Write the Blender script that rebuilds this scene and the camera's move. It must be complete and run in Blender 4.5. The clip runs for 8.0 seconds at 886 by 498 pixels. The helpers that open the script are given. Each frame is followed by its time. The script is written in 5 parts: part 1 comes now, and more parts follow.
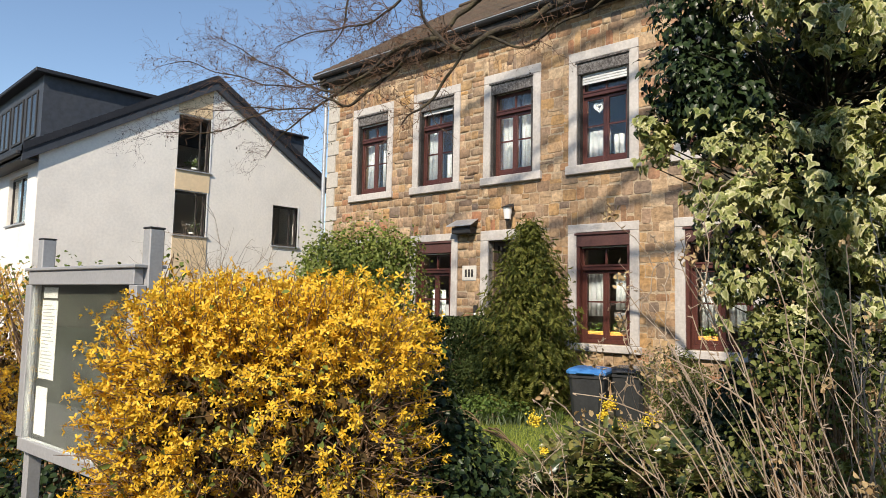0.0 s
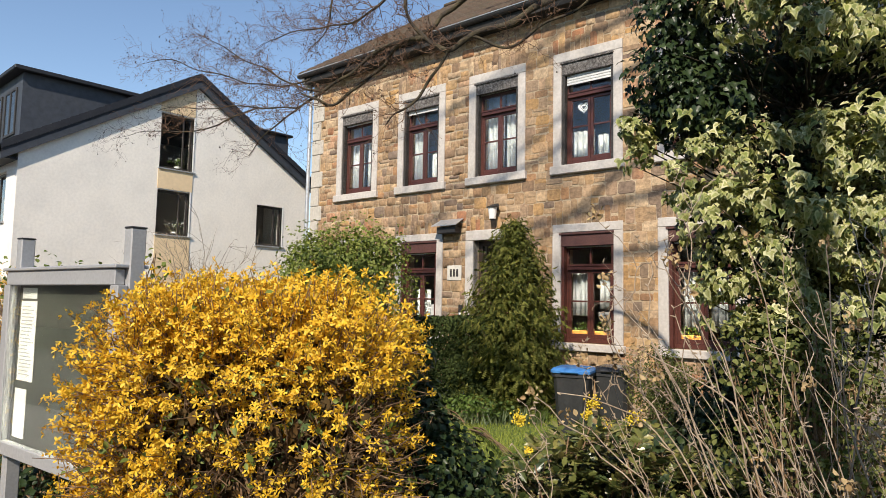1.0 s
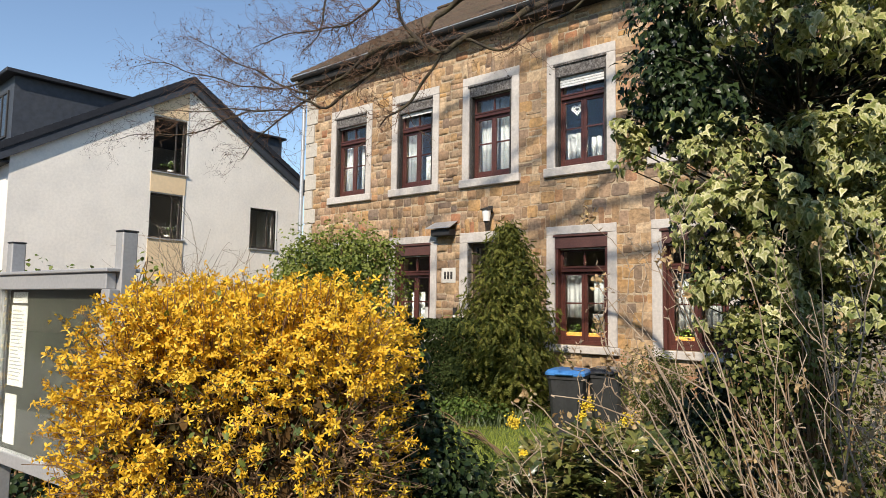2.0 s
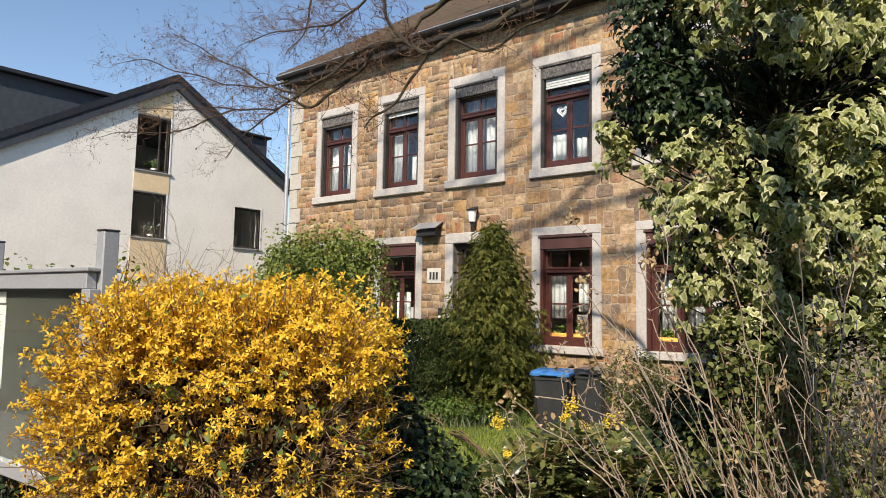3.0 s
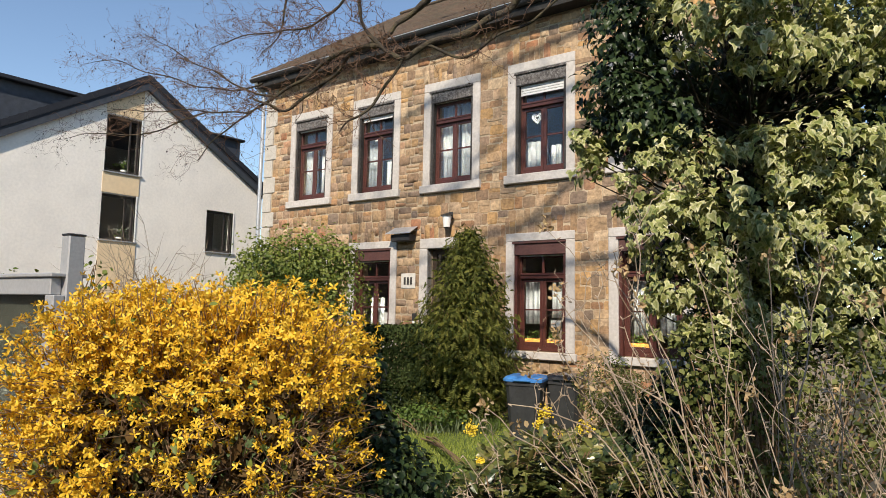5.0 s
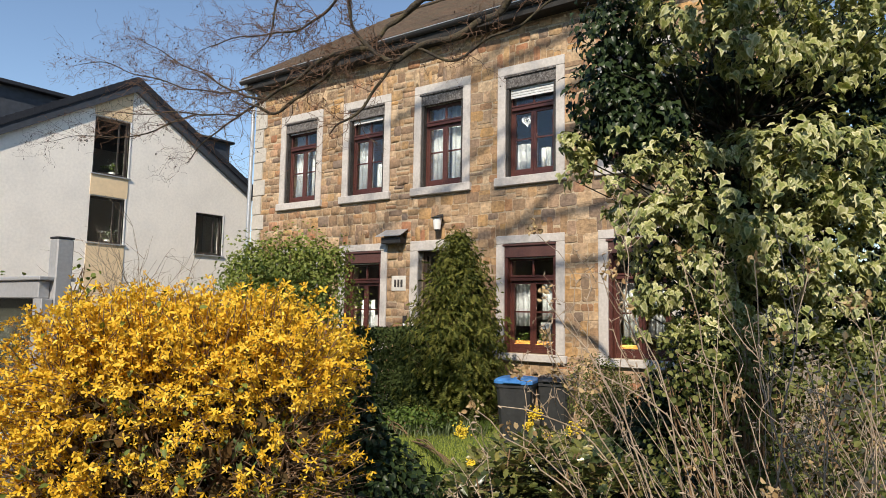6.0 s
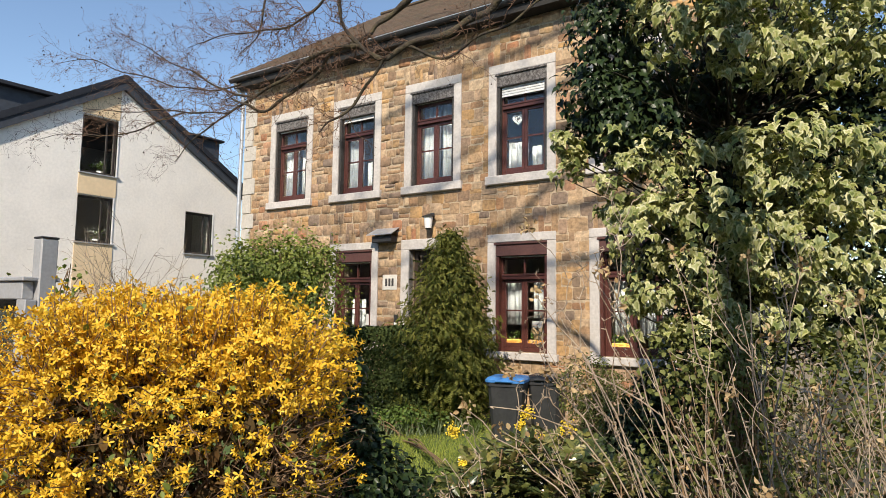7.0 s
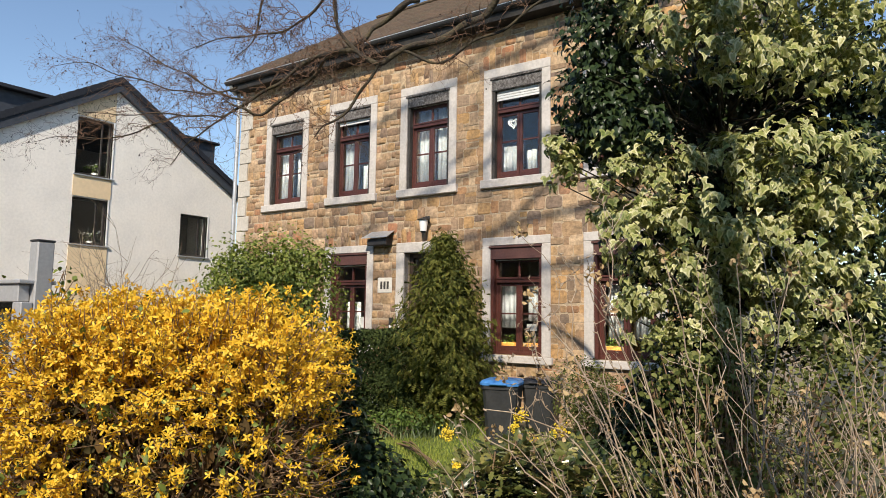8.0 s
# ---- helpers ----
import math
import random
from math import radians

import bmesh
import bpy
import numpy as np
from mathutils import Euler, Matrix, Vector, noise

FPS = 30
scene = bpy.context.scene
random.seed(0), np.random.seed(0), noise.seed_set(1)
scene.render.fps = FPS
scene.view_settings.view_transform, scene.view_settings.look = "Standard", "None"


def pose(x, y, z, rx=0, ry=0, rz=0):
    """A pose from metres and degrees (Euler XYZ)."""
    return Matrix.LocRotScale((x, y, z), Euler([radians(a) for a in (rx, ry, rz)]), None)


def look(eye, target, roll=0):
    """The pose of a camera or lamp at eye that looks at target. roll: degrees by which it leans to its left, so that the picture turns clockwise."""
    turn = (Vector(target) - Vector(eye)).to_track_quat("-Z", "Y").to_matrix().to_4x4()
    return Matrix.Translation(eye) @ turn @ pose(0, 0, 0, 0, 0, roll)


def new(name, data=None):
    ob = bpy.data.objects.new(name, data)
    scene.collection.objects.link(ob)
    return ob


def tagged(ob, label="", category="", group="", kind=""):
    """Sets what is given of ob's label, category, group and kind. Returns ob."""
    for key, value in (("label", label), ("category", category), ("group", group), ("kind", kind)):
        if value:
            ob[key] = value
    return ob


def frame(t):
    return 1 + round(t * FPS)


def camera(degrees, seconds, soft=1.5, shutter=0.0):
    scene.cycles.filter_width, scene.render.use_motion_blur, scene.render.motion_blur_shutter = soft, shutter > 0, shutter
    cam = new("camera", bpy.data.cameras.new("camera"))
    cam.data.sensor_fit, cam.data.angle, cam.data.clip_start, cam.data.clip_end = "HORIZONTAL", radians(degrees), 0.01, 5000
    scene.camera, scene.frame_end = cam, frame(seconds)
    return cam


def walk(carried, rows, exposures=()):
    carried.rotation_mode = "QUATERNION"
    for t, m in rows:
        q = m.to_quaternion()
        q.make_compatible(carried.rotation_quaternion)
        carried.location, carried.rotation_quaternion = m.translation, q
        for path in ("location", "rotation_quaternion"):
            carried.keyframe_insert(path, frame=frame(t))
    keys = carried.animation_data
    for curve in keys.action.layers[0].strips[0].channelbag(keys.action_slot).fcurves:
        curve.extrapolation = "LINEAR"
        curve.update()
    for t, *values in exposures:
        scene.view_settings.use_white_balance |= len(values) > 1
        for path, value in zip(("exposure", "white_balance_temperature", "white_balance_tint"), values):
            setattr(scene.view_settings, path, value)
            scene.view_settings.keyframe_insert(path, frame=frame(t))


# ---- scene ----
cam = camera(68.0, 8.0, soft=0.75)
PATH = [
    (0, (6.558, -10.256, 1.757), (5.189, -8.806, 1.92), 1.2),
    (0.5, (6.558, -10.252, 1.757), (5.206, -8.788, 1.923), 1.2),
    (1, (6.557, -10.253, 1.758), (5.222, -8.773, 1.921), 1.1),
    (1.5, (6.556, -10.249, 1.759), (5.225, -8.765, 1.926), 0.9),
    (3, (6.558, -10.239, 1.763), (5.269, -8.72, 1.935), 1.0),
    (3.5, (6.56, -10.239, 1.765), (5.289, -8.704, 1.935), 1.0),
    (4, (6.56, -10.239, 1.766), (5.303, -8.693, 1.94), 1.0),
    (4.5, (6.548, -10.225, 1.773), (5.306, -8.669, 1.955), 1.1),
    (6, (6.562, -10.236, 1.777), (5.356, -8.652, 1.972), 1.0),
    (6.5, (6.56, -10.231, 1.777), (5.365, -8.639, 1.972), 0.8),
    (7, (6.542, -10.211, 1.783), (5.358, -8.611, 1.974), 0.8),
    (7.5, (6.563, -10.231, 1.783), (5.382, -8.629, 1.981), 1.0),
    (8, (6.567, -10.232, 1.785), (5.394, -8.624, 1.985), 0.9),
]
walk(cam, [(t, look(e, g, r)) for t, e, g, r in PATH], exposures=[(0, 0.29), (4.0, 0.29), (4.7, 0.25), (5.8, 0.21), (6.5, 0.16), (7.0, 0.34), (7.5, 0.31), (8.0, 0.27)])

# ---- light ----
SUN_TO = Vector((0.40, -0.90, 0.78)).normalized()
SUN_EL = math.asin(SUN_TO.z)
SUN_AZ = math.atan2(SUN_TO.x, SUN_TO.y)
world = bpy.data.worlds.new("world")
scene.world = world
world.use_nodes = True
_wn = world.node_tree
_sky = _wn.nodes.new("ShaderNodeTexSky")
_sky.sky_type = "NISHITA"
_sky.sun_disc = False
_sky.sun_elevation = SUN_EL
_sky.sun_rotation = SUN_AZ
_sky.altitude = 100
_sky.air_density = 1.0
_sky.dust_density = 0.0
_sky.ozone_density = 1.3
_wn.nodes["Background"].inputs[1].default_value = 0.138
_wn.links.new(_sky.outputs[0], _wn.nodes["Background"].inputs[0])
sun = new("sun", bpy.data.lights.new("sun", "SUN"))
sun.data.energy = 5.0
sun.data.angle = radians(0.53)
sun.data.color = (1.0, 0.89, 0.74)
sun.matrix_world = look(SUN_TO * 50, (0, 0, 0))

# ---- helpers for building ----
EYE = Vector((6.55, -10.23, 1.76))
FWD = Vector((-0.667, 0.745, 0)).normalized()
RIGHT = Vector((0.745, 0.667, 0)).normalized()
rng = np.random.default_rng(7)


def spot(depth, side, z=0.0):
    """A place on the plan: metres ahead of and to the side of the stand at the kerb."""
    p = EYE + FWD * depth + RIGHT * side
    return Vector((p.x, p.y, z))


def box(bm, x0, x1, y0, y1, z0, z1, bevel=0.0):
    r = bmesh.ops.create_cube(bm, size=1.0, matrix=Matrix.Translation(((x0 + x1) / 2, (y0 + y1) / 2, (z0 + z1) / 2)) @ Matrix.Diagonal((abs(x1 - x0), abs(y1 - y0), abs(z1 - z0), 1)))
    if bevel > 0:
        es = list({e for v in r["verts"] for e in v.link_edges})
        bmesh.ops.bevel(bm, geom=es, offset=bevel, segments=1, affect="EDGES")
    return r["verts"]


def boxes(*specs, bevel=0.0):
    bm = bmesh.new()
    for s in specs:
        box(bm, *s, bevel=bevel)
    return bm


def part(name, bm, material, parent=None, label=""):
    me = bpy.data.meshes.new(name)
    bm.to_mesh(me)
    bm.free()
    ob = new(name, me)
    me.materials.append(material)
    if parent is not None:
        ob.parent = parent
    return tagged(ob, label)


def thing(name, label, category, m=None, group="", kind=""):
    ob = new(name)
    ob.empty_display_size = 0.1
    if m is not None:
        ob.matrix_basis = m
    return tagged(ob, label, category, group, kind)


def mesh_np(name, verts, loops, sizes, mats, slots=None, smooth=False):
    """A mesh from arrays: corners, corner numbers face by face, and corners per face."""
    me = bpy.data.meshes.new(name)
    verts = np.asarray(verts, np.float32)
    me.vertices.add(len(verts))
    me.vertices.foreach_set("co", verts.ravel())
    me.loops.add(len(loops))
    me.loops.foreach_set("vertex_index", np.asarray(loops, np.int32))
    sizes = np.asarray(sizes, np.int32)
    me.polygons.add(len(sizes))
    me.polygons.foreach_set("loop_start", np.concatenate(([0], np.cumsum(sizes)[:-1])).astype(np.int32))
    for m in mats:
        me.materials.append(m)
    if slots is not None:
        me.polygons.foreach_set("material_index", np.asarray(slots, np.int32))
    if smooth:
        me.polygons.foreach_set("use_smooth", np.ones(len(sizes), bool))
    me.update(calc_edges=True)
    return me


def strew(name, shape, pos, zdir, ydir, size, mats, parent=None, bend=None, smooth=False):
    """Many copies of one small shape joined into one mesh. shape: (corners, faces, slots). zdir: each one's normal; ydir: where its tip points."""
    tv, tf, ts = shape
    tv = np.asarray(tv, float)
    n = len(pos)
    z = zdir / (np.linalg.norm(zdir, axis=1, keepdims=True) + 1e-9)
    y = ydir - z * np.sum(ydir * z, axis=1, keepdims=True)
    y /= np.linalg.norm(y, axis=1, keepdims=True) + 1e-9
    x = np.cross(y, z)
    s = np.asarray(size).reshape(n, 1, 1)
    v = (x[:, None, :] * tv[None, :, 0:1] + y[:, None, :] * tv[None, :, 1:2] + z[:, None, :] * tv[None, :, 2:3]) * s + pos[:, None, :]
    k = len(tv)
    fl = np.concatenate([np.asarray(f) for f in tf])
    loops = (fl[None, :] + (np.arange(n) * k)[:, None]).ravel()
    sizes = np.tile([len(f) for f in tf], n)
    me = mesh_np(name, v.reshape(-1, 3), loops, sizes, mats, np.tile(ts, n), smooth)
    ob = new(name, me)
    if parent is not None:
        ob.parent = parent
    return ob


def unit(a):
    return a / (np.linalg.norm(a, axis=-1, keepdims=True) + 1e-9)


class Tubes:
    """Collects tapered round rods along paths, to be joined into one mesh."""

    def __init__(self):
        self.v, self.l, self.s, self.n = [], [], [], 0

    def add(self, pts, radii, sides=4):
        pts = np.asarray(pts, float)
        radii = np.asarray(radii, float)
        m = len(pts)
        tan = unit(np.gradient(pts, axis=0))
        ref = np.where(np.abs(tan[:, 2:3]) < 0.9, np.array([[0, 0, 1.0]]), np.array([[1.0, 0, 0]]))
        a = unit(np.cross(tan, ref))
        b = np.cross(tan, a)
        ang = np.arange(sides) * 2 * math.pi / sides
        ring = a[:, None, :] * np.cos(ang)[None, :, None] + b[:, None, :] * np.sin(ang)[None, :, None]
        self.v.append((pts[:, None, :] + ring * radii[:, None, None]).reshape(-1, 3))
        i, j = np.meshgrid(np.arange(m - 1), np.arange(sides), indexing="ij")
        j2 = (j + 1) % sides
        q = np.stack([i * sides + j, i * sides + j2, (i + 1) * sides + j2, (i + 1) * sides + j], axis=-1).reshape(-1, 4) + self.n
        self.l.append(q.ravel())
        self.s.append(np.full(len(q), 4))
        self.n += m * sides

    def build(self, name, mat, parent=None, smooth=True):
        me = mesh_np(name, np.concatenate(self.v), np.concatenate(self.l), np.concatenate(self.s), [mat], smooth=smooth)
        ob = new(name, me)
        if parent is not None:
            ob.parent = parent
        return ob


def spline(ctrl, n):
    """A smooth path of n points through the control points."""
    c = np.asarray(ctrl, float)
    c = np.vstack([2 * c[0] - c[1], c, 2 * c[-1] - c[-2]])
    out = []
    for t in np.linspace(0, len(c) - 3 - 1e-6, n):
        i = int(t)
        f = t - i
        p0, p1, p2, p3 = c[i:i + 4]
        out.append(0.5 * (2 * p1 + (p2 - p0) * f + (2 * p0 - 5 * p1 + 4 * p2 - p3) * f * f + (3 * p1 - p0 - 3 * p2 + p3) * f ** 3))
    return np.array(out)


# ---- materials ----
def mat(name, color, rough=0.7, metal=0.0, vary=0.0, hue=0.0, grain=0.0, grain_scale=40.0, stain=None, stain_scale=3.0, stain_amount=0.5, bump=0.0, bump_scale=60.0, per="", ramp=None, subsurf=0.0, transl=None, spec=0.5, coat=0.0):
    """A surface with colour, grain, stains and relief. per: 'object' or 'island' draws each piece's tone from ramp."""
    m = bpy.data.materials.new(name)
    m.use_nodes = True
    nt = m.node_tree
    N, L = nt.nodes, nt.links
    b = N["Principled BSDF"]
    b.inputs["Roughness"].default_value = rough
    b.inputs["Metallic"].default_value = metal
    b.inputs["Specular IOR Level"].default_value = spec
    b.inputs["Coat Weight"].default_value = coat
    tc = N.new("ShaderNodeTexCoord")
    geo = N.new("ShaderNodeNewGeometry")
    src = None
    rnd = None
    if per == "object":
        oi = N.new("ShaderNodeObjectInfo")
        rnd = oi.outputs["Random"]
    elif per == "island":
        rnd = geo.outputs["Random Per Island"]
    if ramp and rnd is not None:
        cr = N.new("ShaderNodeValToRGB")
        els = cr.color_ramp.elements
        cr.color_ramp.interpolation = "LINEAR"
        while len(els) < len(ramp):
            els.new(0.5)
        for i, c in enumerate(ramp):
            els[i].position = i / (len(ramp) - 1)
            els[i].color = (*c, 1)
        L.new(rnd, cr.inputs[0])
        src = cr.outputs[0]
    else:
        c = N.new("ShaderNodeRGB")
        c.outputs[0].default_value = (*color, 1)
        src = c.outputs[0]
    pos = geo.outputs["Position"]
    if stain:
        no = N.new("ShaderNodeTexNoise")
        no.inputs["Scale"].default_value = stain_scale
        no.inputs["Detail"].default_value = 6
        no.inputs["Roughness"].default_value = 0.65
        L.new(pos, no.inputs["Vector"])
        r2 = N.new("ShaderNodeValToRGB")
        r2.color_ramp.elements[0].position = 0.42
        r2.color_ramp.elements[1].position = 0.68
        L.new(no.outputs[0], r2.inputs[0])
        mu = N.new("ShaderNodeMath")
        mu.operation = "MULTIPLY"
        mu.inputs[1].default_value = stain_amount
        L.new(r2.outputs[0], mu.inputs[0])
        mx = N.new("ShaderNodeMix")
        mx.data_type = "RGBA"
        mx.inputs[7].default_value = (*stain, 1)
        L.new(mu.outputs[0], mx.inputs[0])
        L.new(src, mx.inputs[6])
        src = mx.outputs[2]
    if grain > 0 or vary > 0:
        no = N.new("ShaderNodeTexNoise")
        no.inputs["Scale"].default_value = grain_scale
        no.inputs["Detail"].default_value = 5
        L.new(pos, no.inputs["Vector"])
        mr = N.new("ShaderNodeMapRange")
        mr.inputs[1].default_value = 0.3
        mr.inputs[2].default_value = 0.7
        mr.inputs[3].default_value = 1 - grain
        mr.inputs[4].default_value = 1 + grain
        L.new(no.outputs[0], mr.inputs[0])
        val = mr.outputs[0]
        if vary > 0 and rnd is not None:
            m2 = N.new("ShaderNodeMapRange")
            m2.inputs[3].default_value = 1 - vary
            m2.inputs[4].default_value = 1 + vary
            L.new(rnd, m2.inputs[0])
            mm = N.new("ShaderNodeMath")
            mm.operation = "MULTIPLY"
            L.new(val, mm.inputs[0])
            L.new(m2.outputs[0], mm.inputs[1])
            val = mm.outputs[0]
        hs = N.new("ShaderNodeHueSaturation")
        L.new(val, hs.inputs["Value"])
        L.new(src, hs.inputs["Color"])
        src = hs.outputs[0]
    L.new(src, b.inputs["Base Color"])
    if bump > 0:
        no = N.new("ShaderNodeTexNoise")
        no.inputs["Scale"].default_value = bump_scale
        no.inputs["Detail"].default_value = 6
        L.new(pos, no.inputs["Vector"])
        bp = N.new("ShaderNodeBump")
        bp.inputs["Strength"].default_value = bump
        bp.inputs["Distance"].default_value = 0.02
        L.new(no.outputs[0], bp.inputs["Height"])
        L.new(bp.outputs[0], b.inputs["Normal"])
    if transl:
        tr = N.new("ShaderNodeBsdfTranslucent")
        mc = N.new("ShaderNodeMix")
        mc.data_type = "RGBA"
        mc.blend_type = "MULTIPLY"
        mc.inputs[0].default_value = 1
        mc.inputs[7].default_value = (*transl, 1)
        L.new(src, mc.inputs[6])
        L.new(mc.outputs[2], tr.inputs[0])
        ad = N.new("ShaderNodeMixShader")
        ad.inputs[0].default_value = 0.24
        L.new(b.outputs[0], ad.inputs[1])
        L.new(tr.outputs[0], ad.inputs[2])
        L.new(ad.outputs[0], N["Material Output"].inputs[0])
    return m


def glass(name, tint=(0.9, 0.95, 0.95)):
    m = bpy.data.materials.new(name)
    m.use_nodes = True
    nt = m.node_tree
    b = nt.nodes["Principled BSDF"]
    b.inputs["Base Color"].default_value = (*tint, 1)
    b.inputs["Roughness"].default_value = 0.01
    b.inputs["IOR"].default_value = 1.5
    b.inputs["Transmission Weight"].default_value = 1.0
    return m


M_MORTAR = mat("mortar", (0.47, 0.365, 0.245), 0.95, grain=0.2, grain_scale=30, stain=(0.30, 0.23, 0.15), stain_scale=1.5, bump=0.6)
STONE_TONES = [(0.412, 0.258, 0.126), (0.258, 0.161, 0.097), (0.494, 0.327, 0.175), (0.309, 0.161, 0.08), (0.433, 0.288, 0.16), (0.196, 0.141, 0.107), (0.464, 0.292, 0.136), (0.34, 0.146, 0.07), (0.536, 0.39, 0.242), (0.381, 0.244, 0.131), (0.453, 0.263, 0.102), (0.16, 0.109, 0.082), (0.484, 0.336, 0.194), (0.35, 0.234, 0.141), (0.278, 0.18, 0.116)]
M_STONE = mat("sandstone", (0.4, 0.3, 0.15), 0.9, per="object", ramp=STONE_TONES, vary=0.12, grain=0.30, grain_scale=18, stain=(0.17, 0.125, 0.085), stain_scale=4, stain_amount=0.5, bump=0.7, bump_scale=40)
M_STONE_BULK = mat("sandstone_bulk", (0.4, 0.3, 0.15), 0.9, per="island", ramp=STONE_TONES, vary=0.12, grain=0.30, grain_scale=18, stain=(0.17, 0.125, 0.085), stain_scale=4, stain_amount=0.5, bump=0.7, bump_scale=40)
M_SURROUND = mat("limestone_surround", (0.53, 0.49, 0.45), 0.85, grain=0.10, grain_scale=20, stain=(0.40, 0.355, 0.31), stain_scale=4.5, stain_amount=0.6, bump=0.4)
M_QUOIN = mat("pale_quoin", (0.50, 0.46, 0.40), 0.85, grain=0.12, grain_scale=20, stain=(0.38, 0.34, 0.28), stain_scale=4, bump=0.4)
M_FRAME = mat("mahogany_paint", (0.080, 0.024, 0.017), 0.45, grain=0.25, grain_scale=30, stain=(0.06, 0.02, 0.014), stain_scale=9, bump=0.1)
M_SHUTBOX = mat("weathered_board", (0.062, 0.052, 0.047), 0.85, grain=0.4, grain_scale=50, stain=(0.36, 0.34, 0.32), stain_scale=22, stain_amount=0.6, bump=0.5)
M_SHUTBROWN = mat("brown_board", (0.085, 0.033, 0.026), 0.6, grain=0.2, grain_scale=30, stain=(0.08, 0.035, 0.03), stain_scale=8, bump=0.2)
M_SLAT = mat("shutter_plastic", (0.66, 0.66, 0.64), 0.5, grain=0.06, grain_scale=20, stain=(0.45, 0.44, 0.42), stain_scale=6)
M_GUIDE = mat("dark_guide_rail", (0.030, 0.026, 0.023), 0.7, grain=0.3, stain=(0.10, 0.09, 0.08), stain_scale=20, stain_amount=0.35)
M_GLASS = glass("window_glass")
M_CURTAIN = mat("white_net_curtain", (0.52, 0.53, 0.53), 0.95, grain=0.06, grain_scale=30, transl=(0.8, 0.8, 0.8))
M_ROOM = mat("dim_room_plaster", (0.30, 0.27, 0.24), 0.9, grain=0.1)
M_ROOFTILE = mat("brown_roof_tile", (0.16, 0.11, 0.08), 0.85, per="island", ramp=[(0.062, 0.038, 0.025), (0.095, 0.06, 0.038), (0.075, 0.055, 0.034), (0.105, 0.062, 0.04)], grain=0.25, grain_scale=20, stain=(0.055, 0.048, 0.03), stain_scale=3, bump=0.5)
M_GUTTER = mat("dark_gutter", (0.028, 0.027, 0.028), 0.6, 0.2, grain=0.2, stain=(0.06, 0.055, 0.05), stain_scale=6)
M_EAVES = mat("shaded_eaves_board", (0.010, 0.009, 0.008), 0.8, grain=0.25, grain_scale=20, stain=(0.04, 0.034, 0.028), stain_scale=5)
M_ZINC = mat("pale_zinc", (0.55, 0.56, 0.57), 0.45, 0.6, grain=0.12, grain_scale=12, stain=(0.35, 0.35, 0.36), stain_scale=4)
M_RENDER = mat("white_render", (0.90, 0.845, 0.77), 0.92, grain=0.05, grain_scale=14, stain=(0.66, 0.63, 0.59), stain_scale=0.7, stain_amount=0.4, bump=0.5, bump_scale=70)
M_BEIGE = mat("beige_panel", (0.78, 0.60, 0.38), 0.85, grain=0.05, grain_scale=10, stain=(0.66, 0.50, 0.32), stain_scale=1.2, stain_amount=0.4)
M_SLATE = mat("slate_cladding", (0.038, 0.044, 0.057), 0.6, grain=0.2, grain_scale=7, stain=(0.052, 0.056, 0.064), stain_scale=2.5, bump=0.3, bump_scale=9)
M_DARKROOF = mat("anthracite_roof", (0.012, 0.013, 0.018), 0.6, grain=0.25, grain_scale=12, stain=(0.022, 0.022, 0.026), stain_scale=2)
M_WINDARK = mat("dark_window_frame", (0.035, 0.028, 0.024), 0.4, grain=0.15)
M_WHITEFRAME = mat("white_reveal", (0.82, 0.81, 0.79), 0.6, grain=0.04)
M_ALU = mat("brushed_aluminium", (0.40, 0.40, 0.40), 0.5, 0.3, grain=0.08, grain_scale=60, stain=(0.36, 0.36, 0.37), stain_scale=5, stain_amount=0.5)
M_GROUND = mat("garden_soil", (0.055, 0.045, 0.03), 0.95, grain=0.35, grain_scale=9, stain=(0.05, 0.07, 0.02), stain_scale=1.5, stain_amount=0.8, bump=0.8, bump_scale=20)
M_LAWN = mat("lawn_turf", (0.075, 0.12, 0.025), 0.95, grain=0.4, grain_scale=18, stain=(0.10, 0.11, 0.03), stain_scale=3, bump=0.8, bump_scale=50)
M_ASPHALT = mat("asphalt", (0.05, 0.05, 0.052), 0.9, grain=0.3, grain_scale=60, stain=(0.08, 0.08, 0.08), stain_scale=1, bump=0.4)
M_PAVE = mat("paving", (0.25, 0.24, 0.23), 0.9, grain=0.2, grain_scale=30, stain=(0.15, 0.145, 0.14), stain_scale=2, bump=0.3)
M_DARKPANE = mat("dark_window_pane", (0.02, 0.022, 0.026), 0.25, grain=0.1)

# ---- ground ----
def sheet(name, x0, x1, y0, y1, z, nx, ny, amp, m, label, category):
    xs, ys = np.linspace(x0, x1, nx), np.linspace(y0, y1, ny)
    v = [(x, y, z + amp * noise.noise(Vector((x * 0.7, y * 0.7, 3.1)))) for y in ys for x in xs]
    i, j = np.meshgrid(np.arange(ny - 1), np.arange(nx - 1), indexing="ij")
    q = np.stack([i * nx + j, i * nx + j + 1, (i + 1) * nx + j + 1, (i + 1) * nx + j], -1).reshape(-1, 4)
    ob = new(name, mesh_np(name, v, q.ravel(), np.full(len(q), 4), [m], smooth=True))
    return tagged(ob, label, category, kind="structure")


